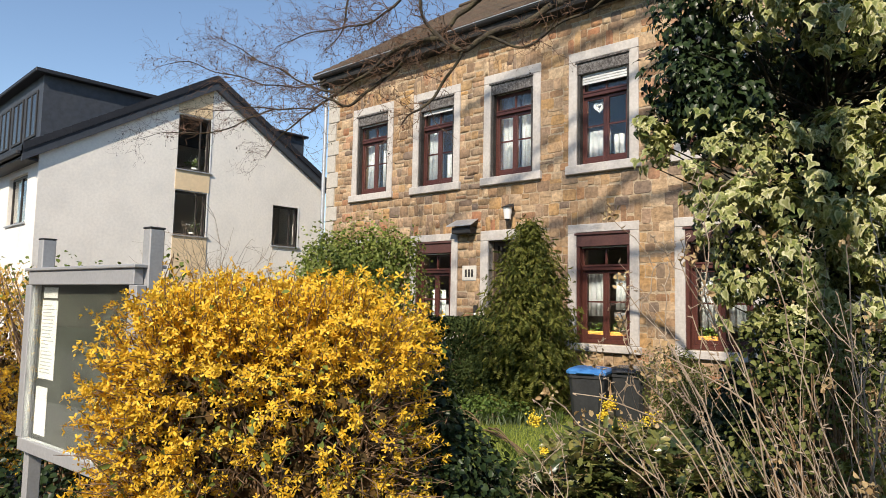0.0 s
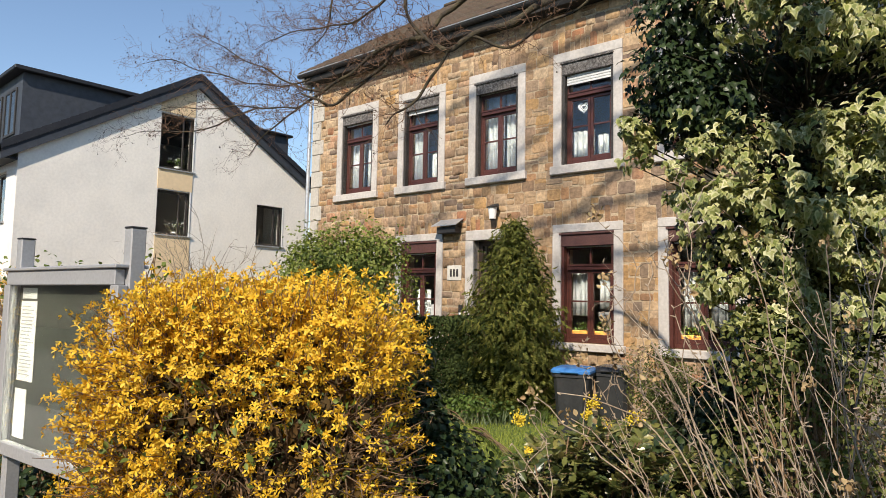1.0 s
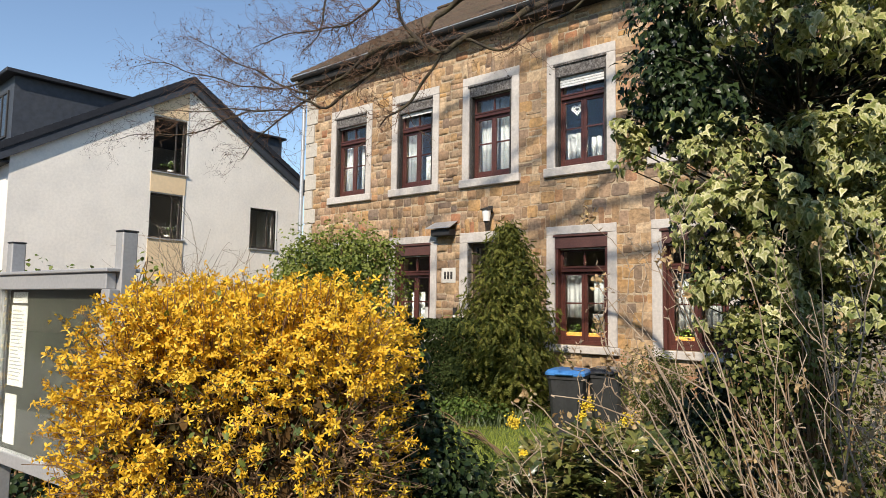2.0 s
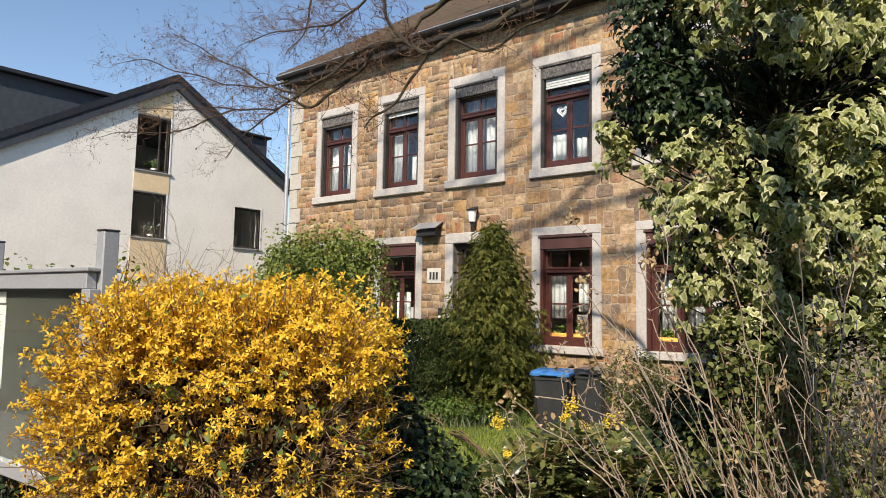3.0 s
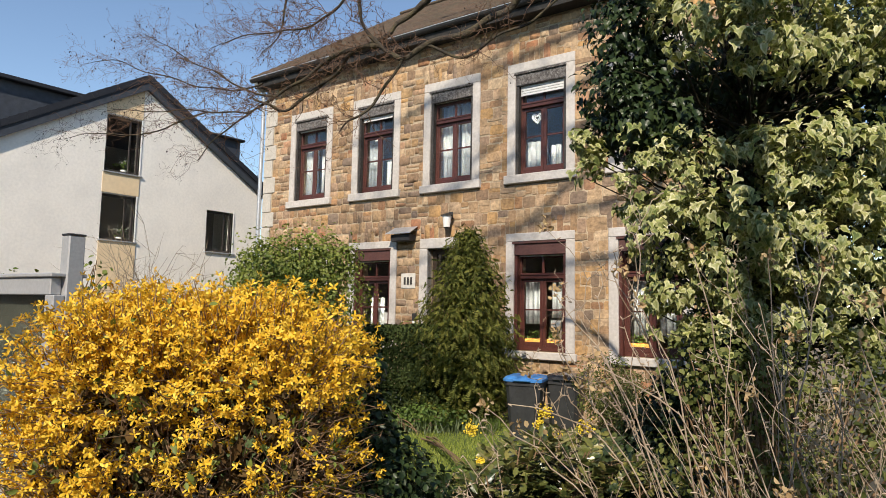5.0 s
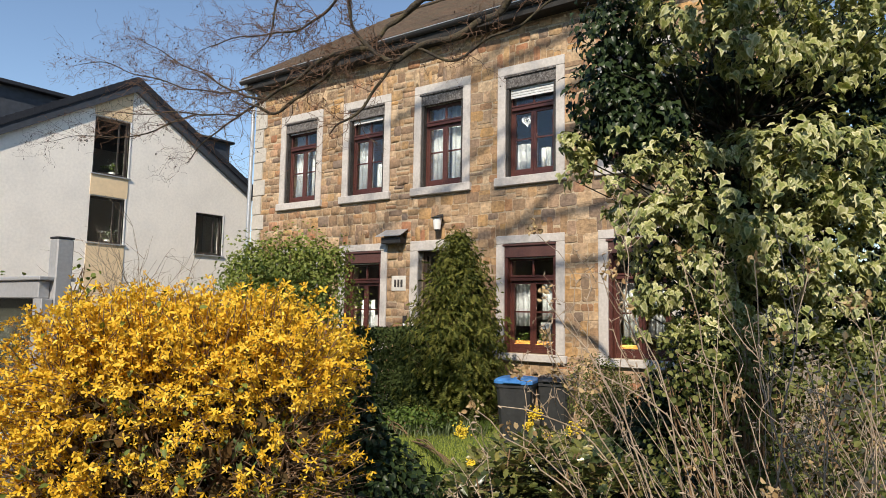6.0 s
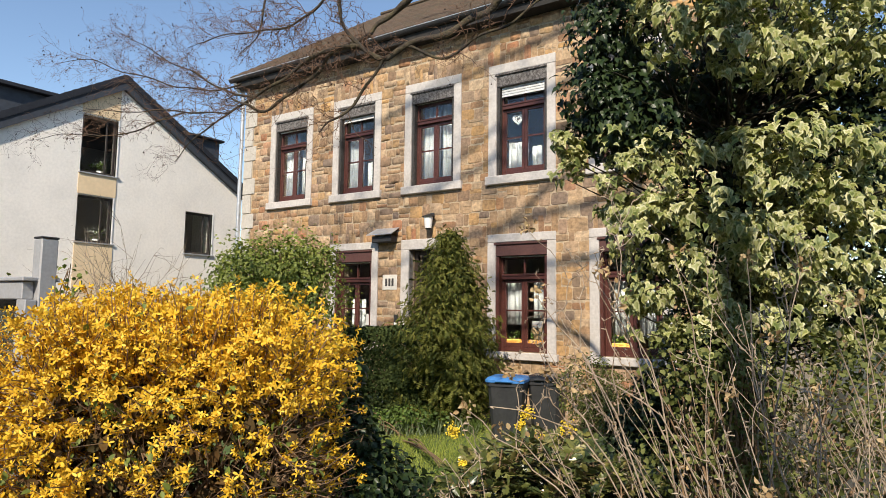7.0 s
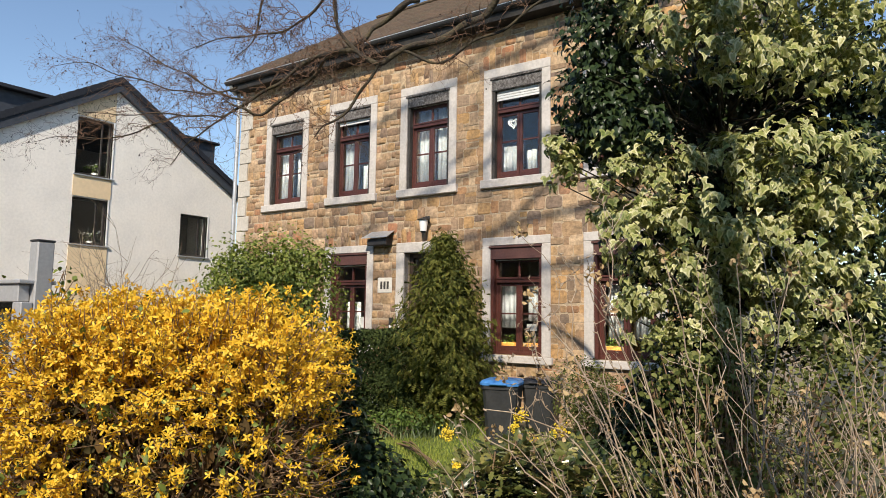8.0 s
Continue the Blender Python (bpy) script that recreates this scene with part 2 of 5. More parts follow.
sheet("ground", -400, 400, -400, 400, -0.06, 3, 3, 0.0, M_GROUND, "bare dark garden soil reaching far out", "ground")
sheet("garden_bed", -12.7, 12, -9.45, -0.0, -0.004, 60, 30, 0.03, M_GROUND, "dark soil of the front garden", "garden bed")
sheet("lawn", -5.5, 4.2, -6.2, -1.2, 0.03, 30, 14, 0.02, M_LAWN, "small sunlit green lawn in the garden", "lawn")
sheet("pavement", -40, 40, -12.4, -9.5, 0.02, 12, 6, 0.0, M_PAVE, "grey paved footpath before the garden", "pavement")
part("kerb", boxes((-40, 40, -12.56, -12.4, -0.06, 0.02), bevel=0.012), M_PAVE)
tagged(bpy.data.objects["kerb"], "grey stone kerb along the street", "kerb", kind="structure")
sheet("road", -60, 60, -19, -12.56, -0.05, 12, 6, 0.0, M_ASPHALT, "dark asphalt street", "road")

M_ACROSS = mat("backdrop_brick", (0.16, 0.09, 0.06), 0.9, grain=0.2, grain_scale=6, stain=(0.09, 0.06, 0.045), stain_scale=0.5)
tagged(part("wall_across_street", boxes((-45, 50, -27.4, -27, -0.1, 8.0), bevel=0.02), M_ACROSS), "unseen plain brick wall added across the street to darken reflections", "wall", kind="structure")
tagged(part("wall_street_end", boxes((44, 44.4, -27, 12, -0.1, 7.0), bevel=0.02), M_ACROSS), "unseen plain brick wall added to close the street end", "wall", kind="structure")

# ---- stone house ----
# the house stands a little askew to the street: it is built along x and then turned
ASKEW = Matrix.Translation((6.562, -10.236, 0)) @ Matrix.Rotation(radians(2.34), 4, "Z") @ Matrix.Translation((-6.562, 10.236, 0))


def turn_since(before):
    for ob in list(scene.objects):
        if ob not in before and ob.parent is None:
            ob.matrix_basis = ASKEW @ ob.matrix_basis


placed = set(scene.objects)
HX0, HX1, HD, HZ = -6.20, 5.05, 10.4, 7.07
BAYS = [(-5.11, -4.08), (-3.115, -2.115), (-1.165, -0.165), (0.765, 1.765), (2.685, 3.685)]
UP_Z, LOW_Z = (4.235, 6.13), (1.11, 3.03)
DOOR_X, DOOR_Z = (-1.17, -0.15), (0.35, 2.98)
OPEN = [(a, b, *UP_Z) for a, b in BAYS] + [(a, b, *LOW_Z) for i, (a, b) in enumerate(BAYS) if i not in (2,)] + [(*DOOR_X, *DOOR_Z)]


def wall_with_openings(name, m, label):
    """The front wall, 0.42 m thick, cut through at each opening."""
    xs = sorted({HX0, HX1, *[v for o in OPEN for v in o[:2]]})
    zs = sorted({-0.05, HZ, *[v for o in OPEN for v in o[2:]]})
    bm = bmesh.new()
    for x0, x1 in zip(xs, xs[1:]):
        run = None
        for z0, z1 in zip(zs, zs[1:]):
            cx, cz = (x0 + x1) / 2, (z0 + z1) / 2
            hole = any(o[0] < cx < o[1] and o[2] < cz < o[3] for o in OPEN)
            if not hole:
                run = [z0, z1] if run is None else [run[0], z1]
            if (hole or z1 == HZ) and run:
                box(bm, x0, x1, 0, 0.42, *run)
                run = None
    return tagged(part(name, bm, m), label, "wall", kind="structure")


wall_front = wall_with_openings("wall_front", M_MORTAR, "front wall of coursed ochre and brown sandstone")
for nm, s in (("wall_west", (HX0, HX0 + 0.42, 0.42, HD, -0.05, HZ)), ("wall_east", (HX1 - 0.42, HX1, 0.42, HD, -0.05, HZ)), ("wall_back", (HX0 + 0.42, HX1 - 0.42, HD - 0.42, HD, -0.05, HZ))):
    tagged(part(nm, boxes(s), M_MORTAR), "plain stone house wall", "wall", kind="structure")
tagged(part("floor_upper", boxes((HX0 + 0.42, HX1 - 0.42, 0.42, HD - 0.42, 3.5, 3.7)), M_ROOM), "upper floor inside the house", "floor", kind="structure")
tagged(part("floor_lower", boxes((HX0 + 0.42, HX1 - 0.42, 0.42, HD - 0.42, 0.2, 0.35)), M_ROOM), "lower floor inside the house", "floor", kind="structure")
tagged(part("ceiling_upper", boxes((HX0 + 0.42, HX1 - 0.42, 0.42, HD - 0.42, 6.9, 7.1)), M_ROOM), "upper ceiling inside the house", "ceiling", kind="structure")
tagged(part("wall_inner", boxes((HX0 + 0.42, HX1 - 0.42, 3.2, 3.3, 0.35, 3.5), (HX0 + 0.42, HX1 - 0.42, 3.2, 3.3, 3.7, 6.9)), M_ROOM), "dim inner partition wall", "wall", kind="structure")

# roof: front and back slope with tile courses, hipped plainly at the gable ends
PITCH = 0.675


def tile_slope(name, x0, x1, y_eave, z_eave, run, sign, parent, cover=0.30, width=0.24):
    v, q, n = [], [], 0
    rows = int(run / (cover * math.cos(math.atan(PITCH))))
    for r in range(rows):
        cols = int((x1 - x0) / width)
        for c in range(cols):
            xa = x0 + c * width
            y0 = y_eave + sign * r * run / rows
            y1 = y_eave + sign * (r + 1.15) * run / rows
            za = z_eave + PITCH * abs(y0 - y_eave) + 0.035 + rng.uniform(0, 0.008)
            zb = z_eave + PITCH * abs(y1 - y_eave)
            w = width - 0.006
            v += [(xa, y0, za - 0.03), (xa + w, y0, za - 0.03), (xa + w, y0, za), (xa + w * 0.5, y0, za + 0.02), (xa, y0, za), (xa + w, y1, zb), (xa + w * 0.5, y1, zb + 0.02), (xa, y1, zb)]
            q += [[n, n + 1, n + 2, n + 3, n + 4], [n + 2, n + 5, n + 6, n + 3], [n + 3, n + 6, n + 7, n + 4]]
            n += 8
    ob = new(name, mesh_np(name, v, np.concatenate([np.array(f) for f in q]), [len(f) for f in q], [M_ROOFTILE]))
    ob.parent = parent
    return tagged(ob, "weathered brown clay roof tiles", kind="stuff")


roof = thing("roof", "weathered brown tiled pitched roof of the stone house", "roof", kind="structure")
RIDGE_Y = HD / 2
bm = bmesh.new()
zt = 7.30 + PITCH * (RIDGE_Y + 0.38)
pr = [(HX0 - 0.15, -0.38, 7.28), (HX0 - 0.15, RIDGE_Y, zt - 0.03), (HX0 - 0.15, HD + 0.38, 7.28), (HX1 + 0.15, -0.38, 7.28), (HX1 + 0.15, RIDGE_Y, zt - 0.03), (HX1 + 0.15, HD + 0.38, 7.28)]
vs = [bm.verts.new(p) for p in pr]
for f in ((0, 1, 2), (3, 5, 4), (0, 3, 4, 1), (1, 4, 5, 2), (0, 2, 5, 3)):
    bm.faces.new([vs[i] for i in f])
part("roof_deck", bm, M_GUTTER, roof)
tile_slope("tile_cover", HX0 - 0.17, HX1 + 0.17, -0.41, 7.30, RIDGE_Y + 0.41, 1, roof)
part("ridge_cap", boxes((HX0 - 0.17, HX1 + 0.17, RIDGE_Y - 0.12, RIDGE_Y + 0.12, zt, zt + 0.1), bevel=0.03), M_ROOFTILE, roof)
part("fascia", boxes((HX0 - 0.12, HX1 + 0.12, -0.32, -0.27, 7.06, 7.275)), M_EAVES, roof, "eaves board, the shade under the gutter put into its near-black colour")
part("soffit", boxes((HX0 - 0.12, HX1 + 0.12, -0.27, 0.0, 7.072, 7.10)), M_EAVES, roof)
bm = bmesh.new()
ring = [(-0.36 + 0.075 * math.cos(a), 7.275 + 0.075 * math.sin(a)) for a in np.linspace(math.pi, 2 * math.pi, 9)]
ring += [(-0.36 + 0.068 * math.cos(a), 7.275 + 0.068 * math.sin(a)) for a in np.linspace(2 * math.pi, math.pi, 9)]
va = [bm.verts.new((HX0 - 0.2, y, z)) for y, z in ring]
vb = [bm.verts.new((HX1 + 0.2, y, z)) for y, z in ring]
for i in range(len(ring)):
    j = (i + 1) % len(ring)
    bm.faces.new((va[i], va[j], vb[j], vb[i]))
part("gutter", bm, M_GUTTER, roof, "half-round dark gutter")
part("gutter_lip", boxes((HX0 - 0.2, HX1 + 0.2, -0.445, -0.43, 7.27, 7.288), bevel=0.004), M_ZINC, roof, "pale rolled gutter edge")
tb = Tubes()
tb.add(spline([(HX0 - 0.06, -0.36, 7.2), (HX0 - 0.06, -0.22, 7.02), (HX0 - 0.06, -0.09, 6.88), (HX0 - 0.06, -0.09, 4.0), (HX0 - 0.06, -0.09, 0.0)], 24), np.full(24, 0.045), 10)
tagged(tb.build("downpipe", M_ZINC), "pale zinc rainwater downpipe at the house corner", "downpipe", kind="structure")

# quoins at the corner of the front
qz, k = 0.0, 0
while qz < HZ - 0.05:
    h = [0.42, 0.36, 0.46, 0.39][k % 4]
    h = min(h, HZ - qz)
    w = 0.40 if k % 2 else 0.28
    part("quoin", boxes((HX0 - 0.012, HX0 + w, -0.035, 0.1, qz + 0.006, qz + h - 0.006), bevel=0.012), M_QUOIN, wall_front, "pale dressed corner stone")
    qz += h
    k += 1


# windows
def window_unit(name, x0, x1, z0, z1, upper, slat_drop, label, box_mat, curtains):
    """A stone-framed window: surround, sill, shutter box, guide rails, frame with transom light, two casements."""
    w = thing(name, label, "window", kind="structure")
    s = 0.165
    zt = z1 + (0.17 if upper else 0.148)
    part("lintel", boxes((x0 - s, x1 + s, -0.035, 0.12, z1, zt), bevel=0.008), M_SURROUND, w, "pale limestone lintel")
    for a, b in ((x0 - s, x0), (x1, x1 + s)):
        part("jamb", boxes((a, b, -0.035, 0.12, z0, z1 - 0.003), bevel=0.008), M_SURROUND, w, "pale limestone jamb")
    part("sill", boxes((x0 - s - 0.04, x1 + s + 0.04, -0.085, 0.2, z0 - (0.16 if upper else 0.13), z0 - 0.003), bevel=0.01), M_SURROUND, w, "pale limestone sill")
    part("shutter_box", boxes((x0 + 0.004, x1 - 0.004, -0.02, 0.26, z1 - 0.245, z1 - 0.004), (x0 - 0.03, x1 + 0.012, -0.05, -0.021, z1 - 0.045, z1 - 0.008), bevel=0.006), box_mat, w, "weathered roller shutter box")
    n = max(1, round(slat_drop / 0.045))
    for i in range(n):
        zz = z1 - 0.245 - i * slat_drop / n
        part("shutter_slat", boxes((x0 + 0.07, x1 - 0.07, 0.05, 0.064, zz - slat_drop / n + 0.004, zz - 0.002), bevel=0.004), M_SLAT, w, "pale roller shutter slat")
    for a, b in ((x0 + 0.003, x0 + 0.055), (x1 - 0.055, x1 - 0.003)):
        part("guide_rail", boxes((a, b, 0.0, 0.10, z0 + 0.002, z1 - 0.25)), M_GUIDE if upper else M_FRAME, w, "dark shutter guide rail")
    fy0, fy1 = 0.11, 0.18
    a, b, c, d = x0 + 0.004, x1 - 0.004, z0 + 0.004, z1 - 0.25
    t = 0.075
    tz = d - 0.36
    part("window_frame", boxes((a, a + t, fy0, fy1, c, d), (b - t, b, fy0, fy1, c, d), (a + t, b - t, fy0, fy1, d - t * 0.6, d), (a + t, b - t, fy0, fy1, c, c + t), bevel=0.005), M_FRAME, w, "reddish-brown painted frame")
    part("transom", boxes((a + t, b - t, fy0 - 0.045, fy1 + 0.01, tz - 0.05, tz + 0.05), (a + t, b - t, fy0 - 0.06, fy0 - 0.046, tz + 0.01, tz + 0.045), bevel=0.006), M_FRAME, w, "moulded reddish-brown transom")
    mid = (a + b) / 2
    part("transom_bar", boxes((mid - 0.014, mid + 0.014, fy0 + 0.015, fy1 - 0.01, tz + 0.051, d - t * 0.6)), M_FRAME, w)
    for p, q in ((a + t, mid - 0.002), (mid + 0.002, b - t)):
        e = 0.052
        cs = part("casement", boxes((p, p + e, fy0 + 0.008, fy1 - 0.012, c + t, tz - 0.051), (q - e, q, fy0 + 0.008, fy1 - 0.012, c + t, tz - 0.051), (p + e, q - e, fy0 + 0.008, fy1 - 0.012, c + t, c + t + 0.075), (p + e, q - e, fy0 + 0.008, fy1 - 0.012, tz - 0.051 - e, tz - 0.051), bevel=0.004), M_FRAME, w)
        zb = c + t + (tz - c - t) * 0.52
        part("glazing_bar", boxes((p + e, q - e, fy0 + 0.02, fy1 - 0.02, zb - 0.014, zb + 0.014)), M_FRAME, cs)
        pn = part("pane", boxes((p + e - 0.004, q - e + 0.004, fy0 + 0.03, fy0 + 0.035, c + t + 0.07, tz - 0.1)), M_GLASS, cs)
        pn.visible_shadow = False
    pn = part("pane", boxes((a + t, b - t, fy0 + 0.03, fy0 + 0.035, tz + 0.05, d - t * 0.6)), M_GLASS, w)
    pn.visible_shadow = False
    for u0, u1, zlo, zhi in curtains:
        n = 60
        xs = np.linspace(a + t + (b - a - 2 * t) * u0, a + t + (b - a - 2 * t) * u1, n)
        ph = rng.uniform(0, 6)
        ys = 0.30 + 0.022 * np.sin(xs * 62 + ph) + 0.012 * np.sin(xs * 23 + ph)
        v = [(x, y, z) for z in (c + 0.05 + zlo * (d - c), c + zhi * (d - c)) for x, y in zip(xs, ys)]
        f = [[i, i + 1, n + i + 1, n + i] for i in range(n - 1)]
        cu = new("curtain", mesh_np("curtain", v, np.array(f).ravel(), [4] * len(f), [M_CURTAIN], smooth=True))
        sm = cu.modifiers.new("solid", "SOLIDIFY")
        sm.thickness = 0.003
        tagged(cu, "white net curtain hanging behind the window", "curtain", "curtains in the house windows")
    return w


CURT_UP = [[(0.0, 0.42, 0, 0.98), (0.60, 1.0, 0, 0.8)], [(0.0, 0.46, 0, 0.98), (0.56, 1.0, 0, 0.42)], [(0.0, 0.47, 0, 0.99), (0.52, 1.0, 0, 0.99)], [(0.02, 0.50, 0.0, 0.40), (0.55, 0.8, 0, 0.33)], [(0, 0.45, 0, 0.9)]]
CURT_LO = [[(0, 0.4, 0, 0.9)], [(0.2, 0.6, 0.0, 0.55)], None, [(0.0, 0.46, 0.25, 0.80), (0.62, 0.95, 0.32, 0.76)], [(0.05, 0.5, 0.15, 0.8), (0.55, 1, 0.15, 0.8)]]
DROP = [0.035, 0.09, 0.012, 0.19, 0.1]
for i, (a, b) in enumerate(BAYS):
    window_unit(f"window_{i + 1}", a, b, *UP_Z, True, DROP[i], "tall reddish-brown window in a pale stone surround with weathered shutter box", M_SHUTBOX, CURT_UP[i])
    if i != 2:
        window_unit(f"window_{i + 6}", a, b, *LOW_Z, False, 0.03, "tall reddish-brown ground-floor window in a pale stone surround", M_SHUTBROWN, CURT_LO[i])

# front door
door = thing("door_1", "dark brown panelled front door with a top light in a pale stone surround", "door", kind="structure")
dx0, dx1, dz0, dz1 = *DOOR_X, *DOOR_Z
part("lintel", boxes((dx0 - 0.19, dx1 + 0.19, -0.04, 0.12, dz1, dz1 + 0.2), bevel=0.01), M_SURROUND, door, "pale limestone lintel")
for a, b in ((dx0 - 0.19, dx0), (dx1, dx1 + 0.19)):
    part("jamb", boxes((a, b, -0.04, 0.12, dz0 - 0.35, dz1 - 0.003), bevel=0.01), M_SURROUND, door, "pale limestone jamb")
M_DOOR = mat("dark_oak_door", (0.075, 0.048, 0.032), 0.5, grain=0.3, grain_scale=24, stain=(0.04, 0.028, 0.02), stain_scale=6, bump=0.2)
part("door_frame", boxes((dx0, dx0 + 0.09, 0.16, 0.24, dz0, dz1), (dx1 - 0.09, dx1, 0.16, 0.24, dz0, dz1), (dx0 + 0.09, dx1 - 0.09, 0.16, 0.24, dz1 - 0.09, dz1), (dx0 + 0.09, dx1 - 0.09, 0.12, 0.25, dz1 - 0.62, dz1 - 0.5), bevel=0.006), M_DOOR, door)
leaf = part("door_leaf", boxes((dx0 + 0.09, dx1 - 0.09, 0.18, 0.23, dz0, dz1 - 0.62)), M_DOOR, door)
for px0 in (dx0 + 0.17, dx0 + 0.57):
    for pz0, pz1 in ((0.2, 0.8), (0.95, 1.85)):
        part("door_panel", boxes((px0, px0 + 0.33, 0.16, 0.18, dz0 + pz0, dz0 + pz1), bevel=0.012), M_DOOR, leaf)
part("door_handle", boxes((dx0 + 0.13, dx0 + 0.15, 0.11, 0.18, 1.38, 1.42), (dx0 + 0.13, dx0 + 0.25, 0.10, 0.12, 1.385, 1.415), bevel=0.004), M_ZINC, leaf, "brass door handle")
part("pane", boxes((dx0 + 0.09, dx1 - 0.09, 0.2, 0.205, dz1 - 0.5, dz1 - 0.09)), M_GLASS, door).visible_shadow = False
part("transom_bar", boxes(((dx0 + dx1) / 2 - 0.015, (dx0 + dx1) / 2 + 0.015, 0.18, 0.22, dz1 - 0.5, dz1 - 0.09)), M_DOOR, door)
tagged(part("doorstep", boxes((dx0 - 0.25, dx1 + 0.25, -0.6, 0.16, 0.17, 0.35), (dx0 - 0.25, dx1 + 0.25, -0.9, -0.6, -0.02, 0.17), bevel=0.015), M_SURROUND), "two worn stone steps to the front door", "doorstep", kind="structure")

turn_since(placed)

# ---- white house ----
WX, WXB, WY0, WY1 = -13.0, -25.0, -5.165, 4.10
WRY, WRZ, WEZ = -0.34, 8.565, 5.62
SL = (WRZ - WEZ) / (WRY - WY0)
GW = [(-1.47, -0.43, 5.69, 7.39), (-1.48, -0.46, 3.66, 5.02), (1.94, 2.95, 3.59, 4.97)]
white_house = thing("house", "white rendered neighbouring house with a dark pitched roof", "house")


def roof_z(y):
    return WRZ - SL * abs(y - WRY)


ys = sorted({WY0, WY1, WRY, *[v for g in GW for v in g[:2]]})
bm = bmesh.new()
for y0, y1 in zip(ys, ys[1:]):
    zcuts = [-0.05]
    for g in sorted(GW, key=lambda g: g[2]):
        if g[0] <= y0 and y1 <= g[1]:
            zcuts += [g[2], g[3]]
    zcuts.append(None)
    for z0, z1 in zip(zcuts[::2], zcuts[1::2]):
        top0, top1 = (roof_z(y0), roof_z(y1)) if z1 is None else (z1, z1)
        p = [(WX, y0, z0), (WX, y1, z0), (WX, y1, top1), (WX, y0, top0)]
        fr = [bm.verts.new(q) for q in p]
        bk = [bm.verts.new((WX - 0.3, q[1], q[2])) for q in p]
        bm.faces.new(fr)
        bm.faces.new(bk[::-1])
        for i in range(4):
            j = (i + 1) % 4
            bm.faces.new((fr[j], fr[i], bk[i], bk[j]))
bmesh.ops.remove_doubles(bm, verts=bm.verts, dist=0.0005)
part("wall", bm, M_RENDER, white_house, "white roughcast gable wall")
# street front with window openings, and the far walls
FW = [(-15.75, -13.92, 3.70, 5.08), (-18.6, -17.2, 3.75, 5.05), (-22.0, -20.6, 3.75, 5.05)]
bm = bmesh.new()
xs = sorted({WX - 0.3, WXB, *[v for g in FW for v in g[:2]]})
for x0, x1 in zip(xs, xs[1:]):
    hole = [g for g in FW if g[0] <= x0 and x1 <= g[1]]
    if hole:
        box(bm, x0, x1, WY0, WY0 + 0.3, -0.05, hole[0][2])
        box(bm, x0, x1, WY0, WY0 + 0.3, hole[0][3], WEZ)
    else:
        box(bm, x0, x1, WY0, WY0 + 0.3, -0.05, WEZ)
bmesh.ops.remove_doubles(bm, verts=bm.verts, dist=0.0005)
part("wall", bm, M_RENDER, white_house, "white rendered street wall")
part("wall", boxes((WXB, WX - 0.3, WY1 - 0.3, WY1, -0.05, WEZ)), M_RENDER, white_house)
part("wall", boxes((WXB, WXB + 0.3, WY0 + 0.3, WY1 - 0.3, -0.05, WEZ)), M_RENDER, white_house)
part("room", boxes((WXB + 0.3, WX - 2.5, WY0 + 0.3, WY1 - 0.3, 3.2, 3.3), (WX - 2.6, WX - 2.5, WY0 + 0.3, WY1 - 0.3, 0.1, 7.0)), M_ROOM, white_house)
bm = bmesh.new()
for sgn, ye in ((-1, WY0 - 0.42), (1, WY1 + 0.25)):
    for z_off, th in ((0.02, 0.24),):
        p = [(ye, roof_z(ye) + z_off), (WRY, WRZ + z_off), (WRY, WRZ + z_off + th), (ye, roof_z(ye) + z_off + th)]
        a = [bm.verts.new((WX + 0.14, *q)) for q in p]
        b = [bm.verts.new((WXB - 0.28, *q)) for q in p]
        bm.faces.new(a if sgn > 0 else a[::-1])
        bm.faces.new(b[::-1] if sgn > 0 else b)
        for i in range(4):
            j = (i + 1) % 4
            bm.faces.new((a[i], b[i], b[j], a[j]))
bmesh.ops.recalc_face_normals(bm, faces=bm.faces)
w_roof = part("roof", bm, M_DARKROOF, white_house, "dark anthracite tiled roof")
# verge tiles along both gable edges
vt = bmesh.new()
for sgn, ye in ((-1, WY0 - 0.42), (1, WY1 + 0.25)):
    n = 24
    for i in range(n):
        y0 = ye + (WRY - ye) * i / n
        y1 = ye + (WRY - ye) * (i + 1.2) / n
        if i == n - 1:
            y1 = WRY
        z0, z1 = roof_z(y0) + 0.32, roof_z(y1) + 0.295
        p = [(y0, z0), (y1, z1), (y1, z1 - 0.19), (y0, z0 - 0.215)]
        a = [vt.verts.new((WX + 0.165 + 0.004 * (i % 2), *q)) for q in p]
        b = [vt.verts.new((WX + 0.02, *q)) for q in p]
        vt.faces.new(a)
        vt.faces.new(b[::-1])
        for k in range(4):
            j = (k + 1) % 4
            vt.faces.new((a[k], b[k], b[j], a[j]))
bmesh.ops.recalc_face_normals(vt, faces=vt.faces)
bb = bmesh.new()
for ye in (WY0 - 0.42, WY1 + 0.25):
    p = [(ye, roof_z(ye) + 0.13), (WRY, WRZ + 0.13), (WRY, WRZ - 0.17), (ye, roof_z(ye) - 0.17)]
    a = [bb.verts.new((WX + 0.139, *q)) for q in p]
    b = [bb.verts.new((WX + 0.004, *q)) for q in p]
    bb.faces.new(a)
    bb.faces.new(b[::-1])
    for k in range(4):
        bb.faces.new((a[k], b[k], b[(k + 1) % 4], a[(k + 1) % 4]))
bmesh.ops.recalc_face_normals(bb, faces=bb.faces)
part("barge_board", bb, M_SLATE, white_house, "slate-grey barge board")
part("verge_edge", vt, M_DARKROOF, white_house, "overlapping dark verge tiles")
